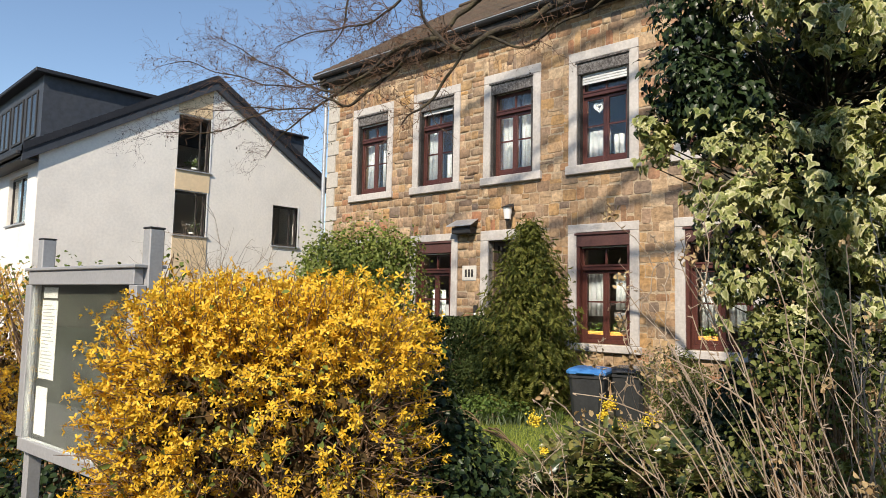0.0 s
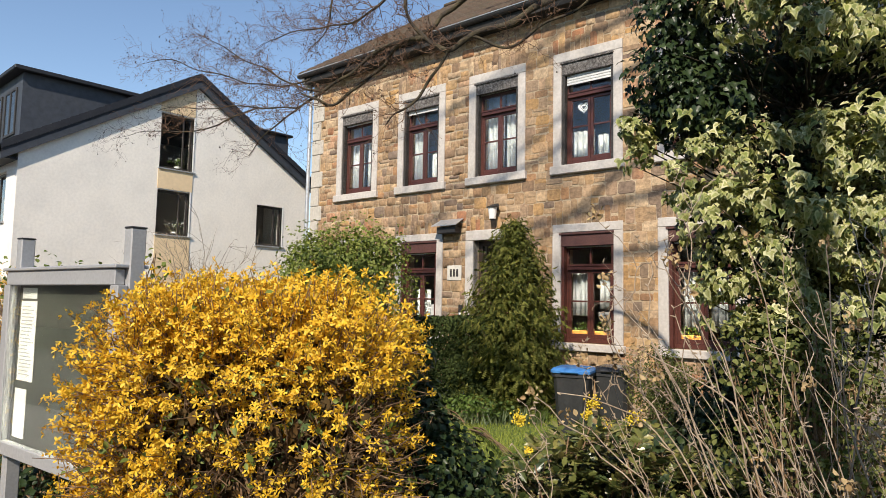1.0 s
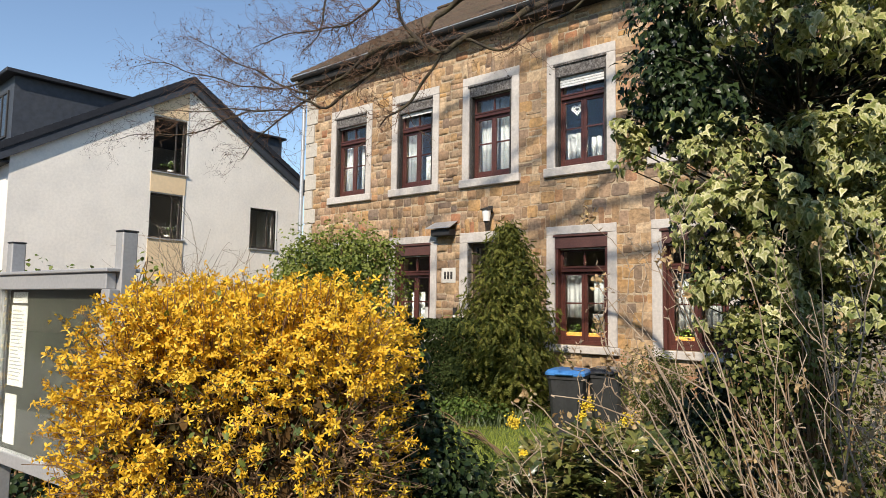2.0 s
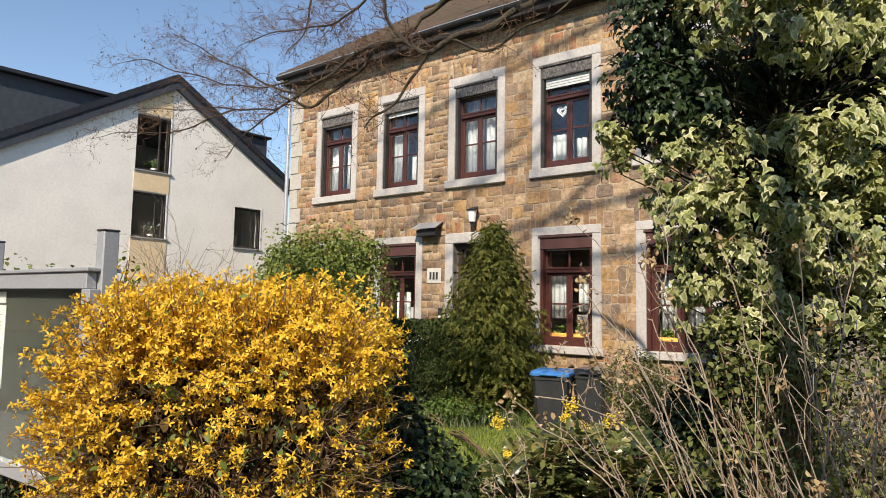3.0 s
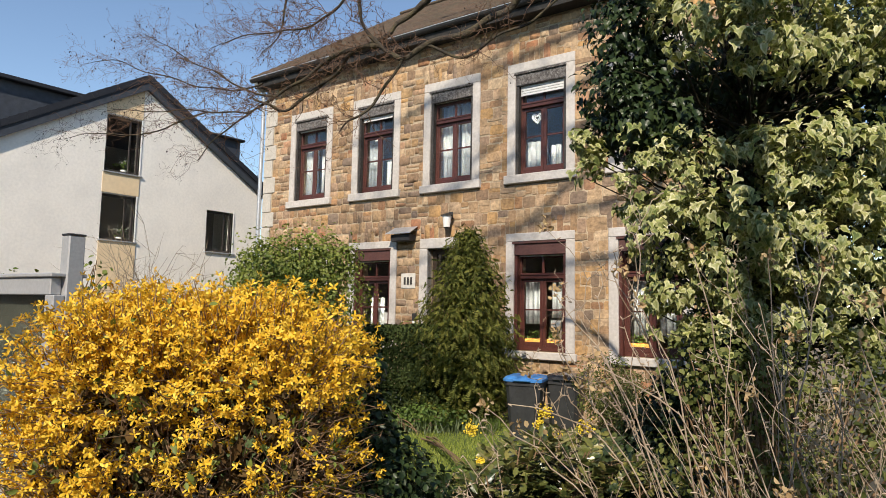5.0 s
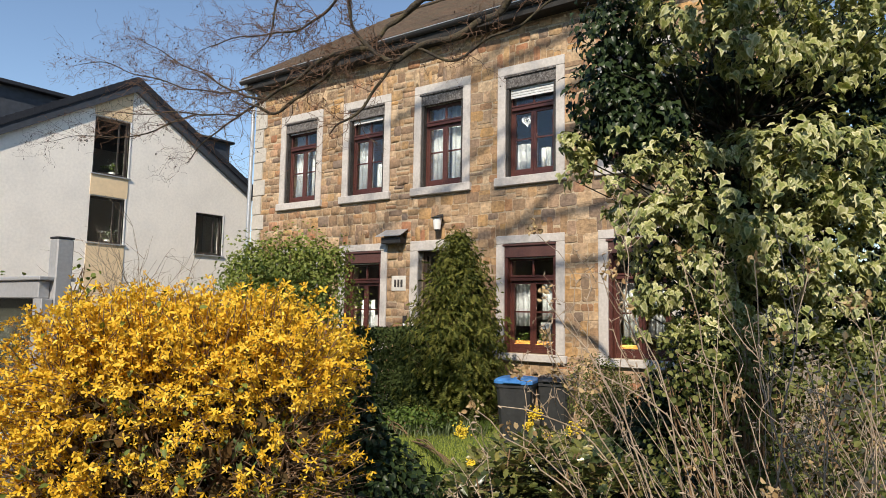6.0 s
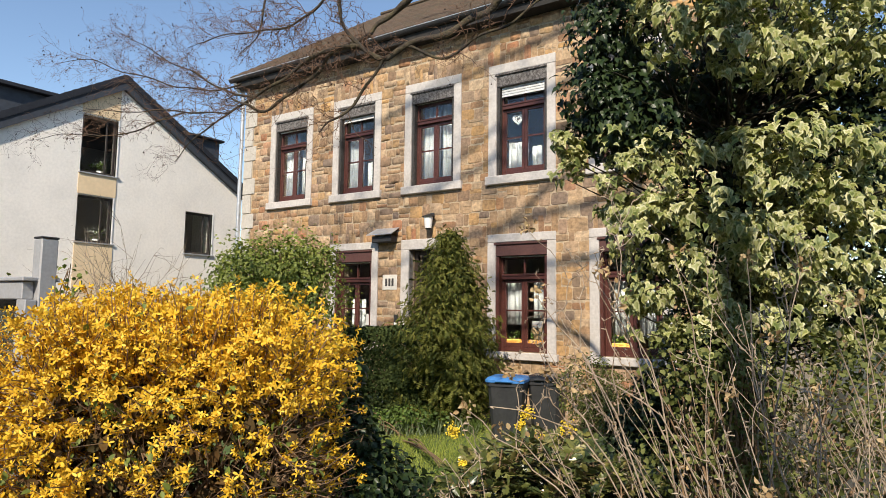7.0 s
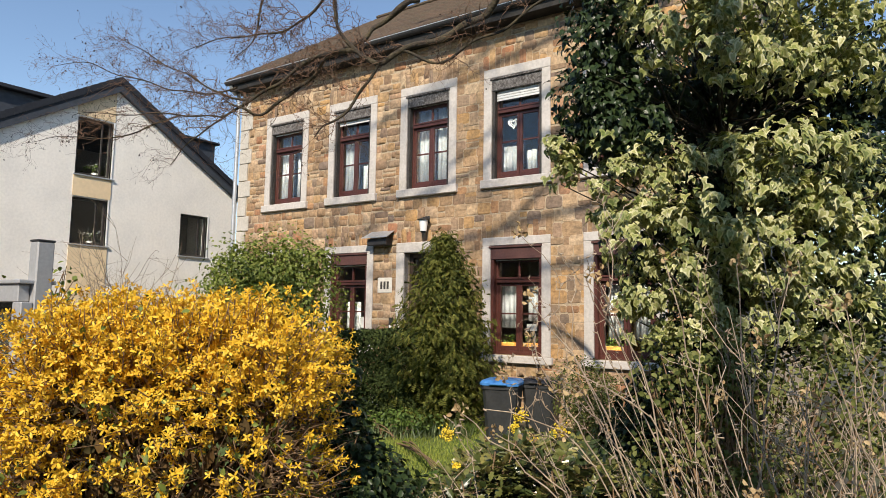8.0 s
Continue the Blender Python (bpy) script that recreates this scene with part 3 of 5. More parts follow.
part("gutter", boxes((WXB, WX + 0.12, WY0 - 0.56, WY0 - 0.44, roof_z(WY0 - 0.42) - 0.02, roof_z(WY0 - 0.42) + 0.10), bevel=0.03), M_GUTTER, white_house)
part("eaves_board", boxes((WXB, WX - 0.01, WY0 - 0.42, WY0 - 0.004, WEZ - 0.36, WEZ - 0.30)), M_DARKROOF, white_house)
# beige strip with the stair windows
for pz in ((5.05, 5.645), (1.0, 3.61), (7.43, 7.78)):
    part("panel", boxes((WX + 0.002, WX + 0.02, -1.50, -0.40, *pz)), M_BEIGE, white_house, "beige panel between the stair windows")


bm = bmesh.new()
tp = [(-1.50, 7.783), (-0.40, 7.783), (-0.40, roof_z(-0.40) - 0.15), (-1.50, 7.79)]
a = [bm.verts.new((WX + 0.02, *q)) for q in tp]
b = [bm.verts.new((WX + 0.002, *q)) for q in tp]
bm.faces.new(a)
for k in range(4):
    bm.faces.new((b[k], b[(k + 1) % 4], a[(k + 1) % 4], a[k]))
part("panel", bm, M_BEIGE, white_house, "beige panel under the gable")


def gable_window(y0, y1, z0, z1):
    w = part("window", boxes((WX - 0.16, WX - 0.10, y0, y0 + 0.07, z0, z1), (WX - 0.16, WX - 0.10, y1 - 0.07, y1, z0, z1), (WX - 0.16, WX - 0.10, y0 + 0.07, y1 - 0.07, z0, z0 + 0.07), (WX - 0.16, WX - 0.10, y0 + 0.07, y1 - 0.07, z1 - 0.07, z1), (WX - 0.15, WX - 0.11, y1 - 0.30, y1 - 0.25, z0 + 0.07, z1 - 0.07), bevel=0.006), M_WINDARK, white_house, "dark framed window")
    part("pane", boxes((WX - 0.135, WX - 0.13, y0 + 0.06, y1 - 0.06, z0 + 0.06, z1 - 0.06)), M_GLASS, w).visible_shadow = False
    part("sill", boxes((WX - 0.1, WX + 0.06, y0 - 0.04, y1 + 0.10, z0 - 0.045, z0 - 0.004), bevel=0.006), M_ZINC, w, "light metal sill")
    part("reveal", boxes((WX - 0.1, WX + 0.022, y1, y1 + 0.035, z0, z1 + 0.03)), M_WHITEFRAME, w, "white reveal strip")


for g in GW:
    gable_window(*g)
for a, b, z0, z1 in FW:
    w = part("window", boxes((a, a + 0.07, WY0 + 0.1, WY0 + 0.16, z0, z1), (b - 0.07, b, WY0 + 0.1, WY0 + 0.16, z0, z1), (a + 0.07, b - 0.07, WY0 + 0.1, WY0 + 0.16, z0, z0 + 0.07), (a + 0.07, b - 0.07, WY0 + 0.1, WY0 + 0.16, z1 - 0.07, z1), ((a + b) / 2 - 0.04, (a + b) / 2 + 0.04, WY0 + 0.1, WY0 + 0.16, z0 + 0.07, z1 - 0.07), bevel=0.006), M_WINDARK, white_house, "dark framed window")
    part("pane", boxes((a + 0.06, b - 0.06, WY0 + 0.125, WY0 + 0.13, z0 + 0.06, z1 - 0.06)), M_GLASS, w).visible_shadow = False
    part("sill", boxes((a - 0.08, b + 0.08, WY0 - 0.06, WY0 + 0.1, z0 - 0.045, z0 - 0.004), bevel=0.006), M_ZINC, w, "light metal sill")


front_dormer = part("dormer", boxes((WXB + 2, WX - 0.45, -5.06, -2.0, 5.75, 7.74)), M_SLATE, white_house, "slate-clad flat dormer")
part("dormer_roof", boxes((WXB + 1.8, WX - 0.25, -5.32, -1.5, 7.74, 7.86), bevel=0.02), M_DARKROOF, front_dormer)
for i in range(5):
    xa = WX - 0.85 - i * 1.35
    wd = part("dormer_window", boxes((xa - 1.05, xa - 0.98, -5.10, -5.06, 6.1, 7.4), (xa - 0.07, xa, -5.10, -5.06, 6.1, 7.4), (xa - 0.98, xa - 0.07, -5.10, -5.06, 6.1, 6.17), (xa - 0.98, xa - 0.07, -5.10, -5.06, 7.33, 7.4), (xa - 0.56, xa - 0.49, -5.10, -5.06, 6.17, 7.33), bevel=0.005), M_GUTTER, front_dormer, "grey dormer window frame")
    part("pane", boxes((xa - 0.99, xa - 0.06, -5.08, -5.07, 6.16, 7.34)), M_DARKPANE, front_dormer)
back_dormer = part("dormer", boxes((WXB + 2, WX - 0.6, 1.55, 3.5, 6.0, 7.68)), M_SLATE, white_house, "slate-clad rear dormer")
part("dormer_roof", boxes((WXB + 1.8, WX - 0.45, 1.35, 3.62, 7.68, 7.76), bevel=0.02), M_DARKROOF, back_dormer)

# ---- notice board ----
P1, P2 = Vector((1.80, -8.93, 0)), Vector((3.13, -8.81, 0))
bdir = (P2 - P1).normalized()
bl = (P2 - P1).length
bang = math.degrees(math.atan2(bdir.y, bdir.x))
board = thing("notice_board", "grey aluminium notice board on two posts with papers behind glass", "notice board", pose(P1.x, P1.y, 0, 0, 0, bang))
M_PAPER = mat("notice_paper", (0.58, 0.57, 0.53), 0.8, grain=0.03, stain=(0.50, 0.47, 0.41), stain_scale=6)
M_BOARDBACK = mat("olive_pinboard", (0.024, 0.026, 0.017), 0.9, grain=0.12, grain_scale=30, stain=(0.05, 0.05, 0.035), stain_scale=3)
M_INK = mat("grey_print", (0.22, 0.22, 0.22), 0.8, grain=0.1)
PT = 2.11
for px in (0.0, bl):
    part("post", boxes((px - 0.036, px + 0.036, -0.045, 0.036, -0.05, PT - 0.004), bevel=0.006), M_ALU, board, "square aluminium post")
    part("post_cap", boxes((px - 0.038, px + 0.038, -0.047, 0.038, PT - 0.004, PT + 0.006), bevel=0.003), M_GUTTER, board)
bz0, bz1 = 0.80, 1.90
part("top_rail", boxes((0.0, bl - 0.0, -0.10, -0.047, bz1 - 0.085, bz1), (-0.03, bl + 0.03, -0.115, 0.06, bz1 + 0.001, bz1 + 0.02), bevel=0.004), M_ALU, board)
part("bottom_rail", boxes((0.0, bl, -0.10, -0.047, bz0, bz0 + 0.075), bevel=0.004), M_ALU, board)
for a, b in ((-0.035, 0.045), (bl - 0.045, bl + 0.035)):
    part("side_rail", boxes((a, b, -0.10, -0.047, bz0 + 0.076, bz1 - 0.086), bevel=0.004), M_ALU, board)
part("back_panel", boxes((0.046, bl - 0.046, -0.035, 0.03, bz0, bz1)), M_BOARDBACK, board, "olive pin panel")
part("pane", boxes((0.046, bl - 0.046, -0.085, -0.08, bz0 + 0.076, bz1 - 0.086)), M_GLASS, board).visible_shadow = False

# ---- plants: materials and leaf shapes ----
M_PETAL = mat("forsythia_petal", (0.82, 0.56, 0.02), 0.6, per="island", ramp=[(0.66, 0.365, 0.02), (0.80, 0.53, 0.04), (0.73, 0.445, 0.028), (0.86, 0.64, 0.10)], vary=0.08, grain=0.08, grain_scale=80, transl=(1.0, 0.85, 0.5), spec=0.25)
M_INNER = mat("inner_shaded_leaf", (0.05, 0.04, 0.02), 0.8, per="island", ramp=[(0.035, 0.022, 0.01), (0.09, 0.05, 0.017), (0.03, 0.028, 0.011), (0.13, 0.075, 0.025)], grain=0.2, spec=0.15)
M_TWIG = mat("brown_twig", (0.22, 0.135, 0.07), 0.8, grain=0.3, grain_scale=60, stain=(0.11, 0.075, 0.05), stain_scale=20)
M_SPRIG = mat("young_leaf", (0.14, 0.19, 0.03), 0.6, per="island", ramp=[(0.10, 0.15, 0.02), (0.18, 0.22, 0.035), (0.13, 0.17, 0.03)], grain=0.15, transl=(1.0, 1.0, 0.5))
M_IVY_MID = mat("ivy_green", (0.07, 0.12, 0.03), 0.42, per="island", ramp=[(0.07, 0.10, 0.026), (0.31, 0.33, 0.095), (0.11, 0.145, 0.035), (0.44, 0.43, 0.18), (0.07, 0.10, 0.026), (0.31, 0.32, 0.11)], vary=0.1, grain=0.15, grain_scale=50, transl=(0.9, 1.0, 0.4), spec=0.3)
M_IVY_RIM = mat("ivy_cream_margin", (0.42, 0.42, 0.15), 0.45, per="island", ramp=[(0.18, 0.21, 0.06), (0.52, 0.50, 0.21), (0.22, 0.25, 0.08), (0.70, 0.66, 0.40), (0.17, 0.205, 0.06), (0.50, 0.48, 0.24)], vary=0.1, grain=0.12, grain_scale=50, transl=(1.0, 1.0, 0.5), spec=0.3)
M_LEAF_SHADED = mat("dark_green_shaded_leaf", (0.035, 0.06, 0.022), 0.35, per="island", ramp=[(0.014, 0.026, 0.010), (0.028, 0.045, 0.015), (0.02, 0.035, 0.012), (0.040, 0.058, 0.019)], vary=0.1, grain=0.15, grain_scale=50, spec=0.22)
M_BARK = mat("grey_brown_bark", (0.042, 0.032, 0.024), 0.95, grain=0.35, grain_scale=30, stain=(0.12, 0.10, 0.04), stain_scale=7, stain_amount=0.55, bump=0.9, bump_scale=40)
M_ALDER = mat("alder_twig", (0.15, 0.085, 0.05), 0.85, grain=0.25, grain_scale=40)
M_CONE = mat("alder_cone", (0.035, 0.022, 0.016), 0.9, grain=0.3, grain_scale=90)
M_THUJA = mat("thuja_spray", (0.09, 0.13, 0.03), 0.6, per="island", ramp=[(0.045, 0.062, 0.015), (0.13, 0.145, 0.03), (0.25, 0.245, 0.055), (0.085, 0.105, 0.02)], vary=0.12, grain=0.2, grain_scale=60, transl=(0.9, 1.0, 0.4), spec=0.2)
M_HEDGE = mat("hedge_leaf", (0.05, 0.075, 0.02), 0.8, spec=0.25, per="island", ramp=[(0.024, 0.040, 0.010), (0.046, 0.066, 0.016), (0.066, 0.084, 0.02)], vary=0.12, grain=0.2, grain_scale=60)
M_SHRUB = mat("privet_leaf", (0.10, 0.14, 0.03), 0.5, per="island", ramp=[(0.10, 0.14, 0.026), (0.21, 0.255, 0.045), (0.30, 0.32, 0.085), (0.15, 0.195, 0.035)], vary=0.12, grain=0.15, grain_scale=60, transl=(0.9, 1.0, 0.4), spec=0.3)
M_FRESH = mat("fresh_green_leaf", (0.10, 0.17, 0.03), 0.5, per="island", ramp=[(0.055, 0.10, 0.018), (0.10, 0.155, 0.03), (0.13, 0.18, 0.04)], vary=0.12, grain=0.15, transl=(0.9, 1.0, 0.4), spec=0.25)
M_CURRANT = mat("dull_green_leaf", (0.10, 0.14, 0.04), 0.6, per="island", ramp=[(0.045, 0.062, 0.016), (0.12, 0.14, 0.035), (0.20, 0.205, 0.065), (0.085, 0.10, 0.026)], vary=0.12, grain=0.15, transl=(0.9, 1.0, 0.4), spec=0.25)
M_MAHONIA = mat("mahonia_leaf", (0.05, 0.08, 0.025), 0.28, per="island", ramp=[(0.03, 0.046, 0.015), (0.075, 0.09, 0.024), (0.13, 0.135, 0.036), (0.24, 0.21, 0.07)], vary=0.1, grain=0.15, grain_scale=50, spec=0.4)
M_BLOOM = mat("mahonia_flower", (0.72, 0.50, 0.03), 0.6, per="island", ramp=[(0.62, 0.42, 0.015), (0.80, 0.60, 0.05), (0.70, 0.52, 0.03)], grain=0.1)
M_DRYSTEM = mat("dry_stem", (0.38, 0.30, 0.215), 0.8, grain=0.25, grain_scale=50, stain=(0.15, 0.10, 0.068), stain_scale=7, stain_amount=0.7)
M_DRYLEAF = mat("dead_flower_head", (0.50, 0.37, 0.21), 0.85, per="island", ramp=[(0.30, 0.19, 0.085), (0.44, 0.31, 0.155), (0.52, 0.39, 0.21)], grain=0.15, grain_scale=50, transl=(1, 0.9, 0.7))
M_GRASS = mat("grass_blade", (0.10, 0.16, 0.03), 0.6, per="island", ramp=[(0.15, 0.20, 0.03), (0.25, 0.30, 0.05), (0.36, 0.37, 0.09)], vary=0.15, grain=0.1, transl=(0.9, 1.0, 0.4), spec=0.2)


def petal_flower(wide=0.17, lift=0.34, twist=0.0):
    """A four-petalled star with long strap petals that curl a little at the tip."""
    v, f = [], []
    for k in range(4):
        a = k * math.pi / 2 + twist * (k % 2)
        c, s = math.cos(a), math.sin(a)
        reach = 1.1 - 0.3 * max(0.0, lift - 0.34)
        for u, w, h in ((0.04, 0.05, -0.05), (0.42 * reach, wide, lift * 0.55), (0.82 * reach, wide * 0.85, lift * 0.9), (reach, 0.03, lift * (0.95 - 0.25 * (k % 2))), (0.82 * reach, -wide * 0.85, lift * 0.85), (0.42 * reach, -wide, lift * 0.5), (0.04, -0.05, -0.05)):
            v.append((u * c - w * s, u * s + w * c, h))
        n = 7 * k
        f += [[n, n + 1, n + 5, n + 6], [n + 1, n + 2, n + 4, n + 5], [n + 2, n + 3, n + 4]]
    return v, f, [0] * len(f)


def simple_leaf(width=0.45, fold=0.12):
    v = [(0, 0, 0), (width * 0.8, 0.35, fold), (width * 0.7, 0.7, fold), (0, 1.05, -0.06), (-width * 0.7, 0.7, fold), (-width * 0.8, 0.35, fold), (0, 0.5, 0)]
    f = [[0, 1, 6], [1, 2, 6], [2, 3, 6], [3, 4, 6], [4, 5, 6], [5, 0, 6]]
    return v, f, [0] * 6


def ivy_leaf(slots=(0, 1), lobes=1.0):
    half = [(0.0, 0.10), (0.20 * lobes, -0.10), (0.42 * lobes, 0.10 - 0.06 * lobes), (0.48 * lobes, 0.22 + 0.12 * lobes), (0.30, 0.52), (0.17, 0.80)]
    out = half + [(0.0, 1.12)] + [(-x, y) for x, y in half[:0:-1]]
    n = len(out)
    v = [(x, y, 0.26 * (abs(x) - 0.2 * x) - 0.55 * max(0, y - 0.4) ** 2 + 0.05 * math.sin(9 * y + 5 * x)) for x, y in out]
    jit = [0.62, 0.55, 0.66, 0.58, 0.60, 0.70, 0.64, 0.62, 0.56, 0.66, 0.58, 0.64]
    for (x, y), j in zip(out, jit):
        xx, yy = x * j, 0.36 + (y - 0.36) * j
        v.append((xx, yy, 0.18 * abs(xx) - 0.4 * max(0, yy - 0.5) ** 2 + 0.004))
    v.append((0, 0.36, 0.0))
    f, s = [], []
    for i in range(n):
        j = (i + 1) % n
        f.append([i, j, n + j, n + i])
        s.append(slots[1])
        f.append([n + i, n + j, 2 * n])
        s.append(slots[0])
    return v, f, s


def frond():
    """A flat, toothed spray of scale leaves."""
    v, f = [(0, 0, 0)], []
    k = 5
    pts = [(0.03, 0.0)]
    for i in range(k):
        y = 0.1 + 0.9 * i / k
        w = 0.17 * math.sin(math.pi * (0.15 + 0.8 * i / k)) + 0.04
        pts += [(w, y + 0.19), (w * 0.2, y + 0.17)]
    right = pts
    left = [(-x, y) for x, y in right]
    v = [(x, y, -0.25 * y * y + 0.05 * abs(x)) for x, y in right] + [(x, y, -0.25 * y * y + 0.05 * abs(x)) for x, y in left]
    n = len(right)
    for i in range(n - 1):
        f.append([i, i + 1, n + i + 1, n + i])
    return v, f, [0] * len(f)


def rand_dir(n):
    return unit(rng.normal(size=(n, 3)))


def lump_points(n, centre, radii, axes=None, power=2.0, shell=0.35):
    """Points in the outer shell of a rounded block, with the outward way at each."""
    d = rand_dir(n)
    r = (np.sum(np.abs(d) ** power, axis=1)) ** (-1 / power)
    k = 1 - shell * rng.random(n) ** 1.6
    p = d * (r * k)[:, None] * np.asarray(radii)[None, :]
    nrm = unit(np.sign(d) * np.abs(d * r[:, None]) ** (power - 1) / np.asarray(radii)[None, :])
    if axes is not None:
        p, nrm = p @ axes, nrm @ axes
    return p + np.asarray(centre)[None, :], nrm


AX = np.array([RIGHT[:], FWD[:], (0, 0, 1)])
UP = np.array([0, 0, 1.0])


# ---- forsythia bushes ----
def forsythia(at, radii, twigs, label, thin_side):
    """A dense clipped bush: canes from the base, short twigs at the surface, four-petalled flowers along them."""
    bush = thing("forsythia", label, "bush", group="forsythia bushes")
    cx, cy = at
    cen = np.array([cx, cy, radii[2] * 0.98])
    canes = Tubes()
    for i in range(110):
        e, nn = lump_points(1, cen, np.array(radii) * 0.9, AX, 3.2, 0.5)
        e = e[0]
        if e[2] < 0.7:
            e[2] += 0.7
        b = np.array([cx, cy, -0.02]) + (rng.normal(size=3) * [0.22, 0.22, 0])
        mid = b * 0.45 + e * 0.55 + np.array([0, 0, 0.12]) + rng.normal(size=3) * 0.06
        canes.add(spline([b, mid, e], 9), np.linspace(0.011, 0.004, 9), 5)
    p, nn = lump_points(twigs, cen, radii, AX, 5.6, 0.32)
    rel = (p - cen) @ AX.T
    keep = p[:, 2] > 0.25
    u, h = rel[:, 0] / radii[0], rel[:, 2] / radii[2]
    thin = thin_side * np.clip((u + 0.60) * 1.5, 0.18, 1) * np.clip((0.85 - h) * 2.0, 0, 1)
    corner = thin_side * np.clip((u - 0.25) * 2.5, 0, 1) * np.clip((0.55 - h) * 2.0, 0, 1)
    bare = rng.random(len(p)) < np.maximum(np.clip(thin, 0, 0.76), corner * 0.95)
    nz = np.array([noise.noise(Vector(q) * 4.2) for q in p])
    bare |= (nz < -0.33) & (h < 0.6)
    p, nn, bare = p[keep], nn[keep], bare[keep]
    d = unit(nn * 0.8 + rand_dir(len(p)) * 0.75 + UP * 0.35)
    ln = rng.uniform(0.07, 0.18, len(p))
    tw = Tubes()
    fp, fd, ft, fs = [], [], [], []
    lp, ld, lt, ls = [], [], [], []
    for i in range(len(p)):
        s = p[i] - nn[i] * 0.10
        e = s + d[i] * ln[i] + nn[i] * 0.04
        m = (s + e) / 2 + rng.normal(size=3) * 0.015
        tw.add([s, m, e], [0.0028, 0.0022, 0.0014], 3)
        if bare[i]:
            if rng.random() < 0.35:
                k = 3
                t = rng.random(k)
                lp.append(s + (e - s) * t[:, None])
                ld.append(unit(rand_dir(k) + nn[i]))
                lt.append(unit(rand_dir(k) + d[i]))
                ls.append(rng.uniform(0.018, 0.035, k))
            continue
        k = rng.integers(8, 14)
        t = rng.choice([0.25, 0.55, 0.8, 1.0], k) + rng.normal(size=k) * 0.03
        fp.append(s + (e - s) * t[:, None] + rng.normal(size=(k, 3)) * 0.012)
        fd.append(unit(rand_dir(k) * 0.8 + nn[i] * 0.75 - UP * 0.1))
        ft.append(rand_dir(k))
        fs.append(rng.uniform(0.010, 0.0188, k))
        if rng.random() < 0.10:
            lp.append(e[None, :])
            ld.append(unit(rand_dir(1) + nn[i]))
            lt.append(unit(d[i] + rand_dir(1) * 0.4))
            ls.append(rng.uniform(0.02, 0.035, 1))
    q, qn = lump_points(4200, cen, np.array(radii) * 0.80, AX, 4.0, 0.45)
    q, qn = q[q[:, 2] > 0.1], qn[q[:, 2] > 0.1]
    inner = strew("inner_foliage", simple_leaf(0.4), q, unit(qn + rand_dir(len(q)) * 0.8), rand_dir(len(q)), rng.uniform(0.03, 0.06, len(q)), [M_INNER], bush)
    tagged(inner, "added brown and dark green leaves, the shade inside the bush put into their colour", kind="stuff")
    tagged(canes.build("cane_growth", M_TWIG, bush), "brown canes", kind="stuff")
    tagged(tw.build("twig_growth", M_TWIG, bush), "thin brown twigs", kind="stuff")
    fp, fd, ft, fs = (np.concatenate(a) for a in (fp, fd, ft, fs))
    for k, shape in enumerate((petal_flower(0.22, 0.30, 0.15), petal_flower(0.24, 0.75, -0.2), petal_flower(0.20, 0.5, 0.25))):
        fl = strew("blossom", shape, fp[k::3], fd[k::3], ft[k::3], fs[k::3] * (1.0 + 0.08 * k), [M_PETAL], bush)
        tagged(fl, "bright yellow four-petalled flowers", kind="stuff")
    lf = strew("young_foliage", simple_leaf(0.35), np.concatenate(lp), np.concatenate(ld), np.concatenate(lt), np.concatenate(ls), [M_SPRIG], bush)
    tagged(lf, "small fresh green leaves", kind="stuff")
    return bush


forsythia((4.255, -8.768), (0.625, 0.46, 0.90), 6400, "large rounded forsythia bush in full yellow bloom", 1.0)
forsythia((-0.30, -9.22), (1.0, 0.6, 0.99), 3000, "yellow flowering forsythia bush behind the notice board", 0.0)


# ---- leaf clouds ----
def leafy(name, label, category, lumps, m, shape, size, density, droop=0.3, out=0.8, parent_label="leaves", base=None, stems=10, up_bias=0.3, ragged=0.45):
    """A shrub: stems from the base and many small leaves in the shells of several lumps. lumps: ((x, y, z), (rx, ry, rz)) in plan axes."""
    th = thing(name, label, category)
    ps, ns = [], []
    tb = Tubes()
    zmin = min(c[2] - r[2] for c, r in lumps)
    for c, r in lumps:
        area = (r[0] * r[1] + r[0] * r[2] + r[1] * r[2]) * 4
        n = int(area * density)
        p, nn = lump_points(n, c, r, AX, 2.3, 0.5)
        nz = np.array([noise.noise(Vector(q) * 5.0) for q in p])
        p = p + nn * (nz * ragged * min(r))[:, None]
        k = p[:, 2] > 0.02
        ps.append(p[k])
        ns.append(nn[k])
        b = base if base is not None else (c[0], c[1])
        for i in range(stems):
            e, _ = lump_points(1, c, np.array(r) * 0.85, AX, 2.0, 0.6)
            s = np.array([b[0], b[1], -0.02]) + rng.normal(size=3) * [0.1, 0.1, 0]
            e = e[0]
            e[2] = max(e[2], 0.1)
            tb.add(spline([s, (s + e) / 2 + rng.normal(size=3) * 0.05 + UP * 0.08, e], 8), np.linspace(0.014, 0.003, 8), 4)
    p, nn = np.concatenate(ps), np.concatenate(ns)
    n = len(p)
    zd = unit(nn * out + UP * up_bias + rand_dir(n) * 0.7)
    yd = unit(rand_dir(n) + nn * 0.5 - UP * droop)
    tagged(tb.build("branch_growth", M_TWIG, th), "thin brown branches", kind="stuff")
    lf = strew("foliage", shape, p, zd, yd, rng.uniform(0.7, 1.25, n) * size, [m] if not isinstance(m, (list, tuple)) else list(m), th)
    tagged(lf, parent_label, kind="stuff")
    return th


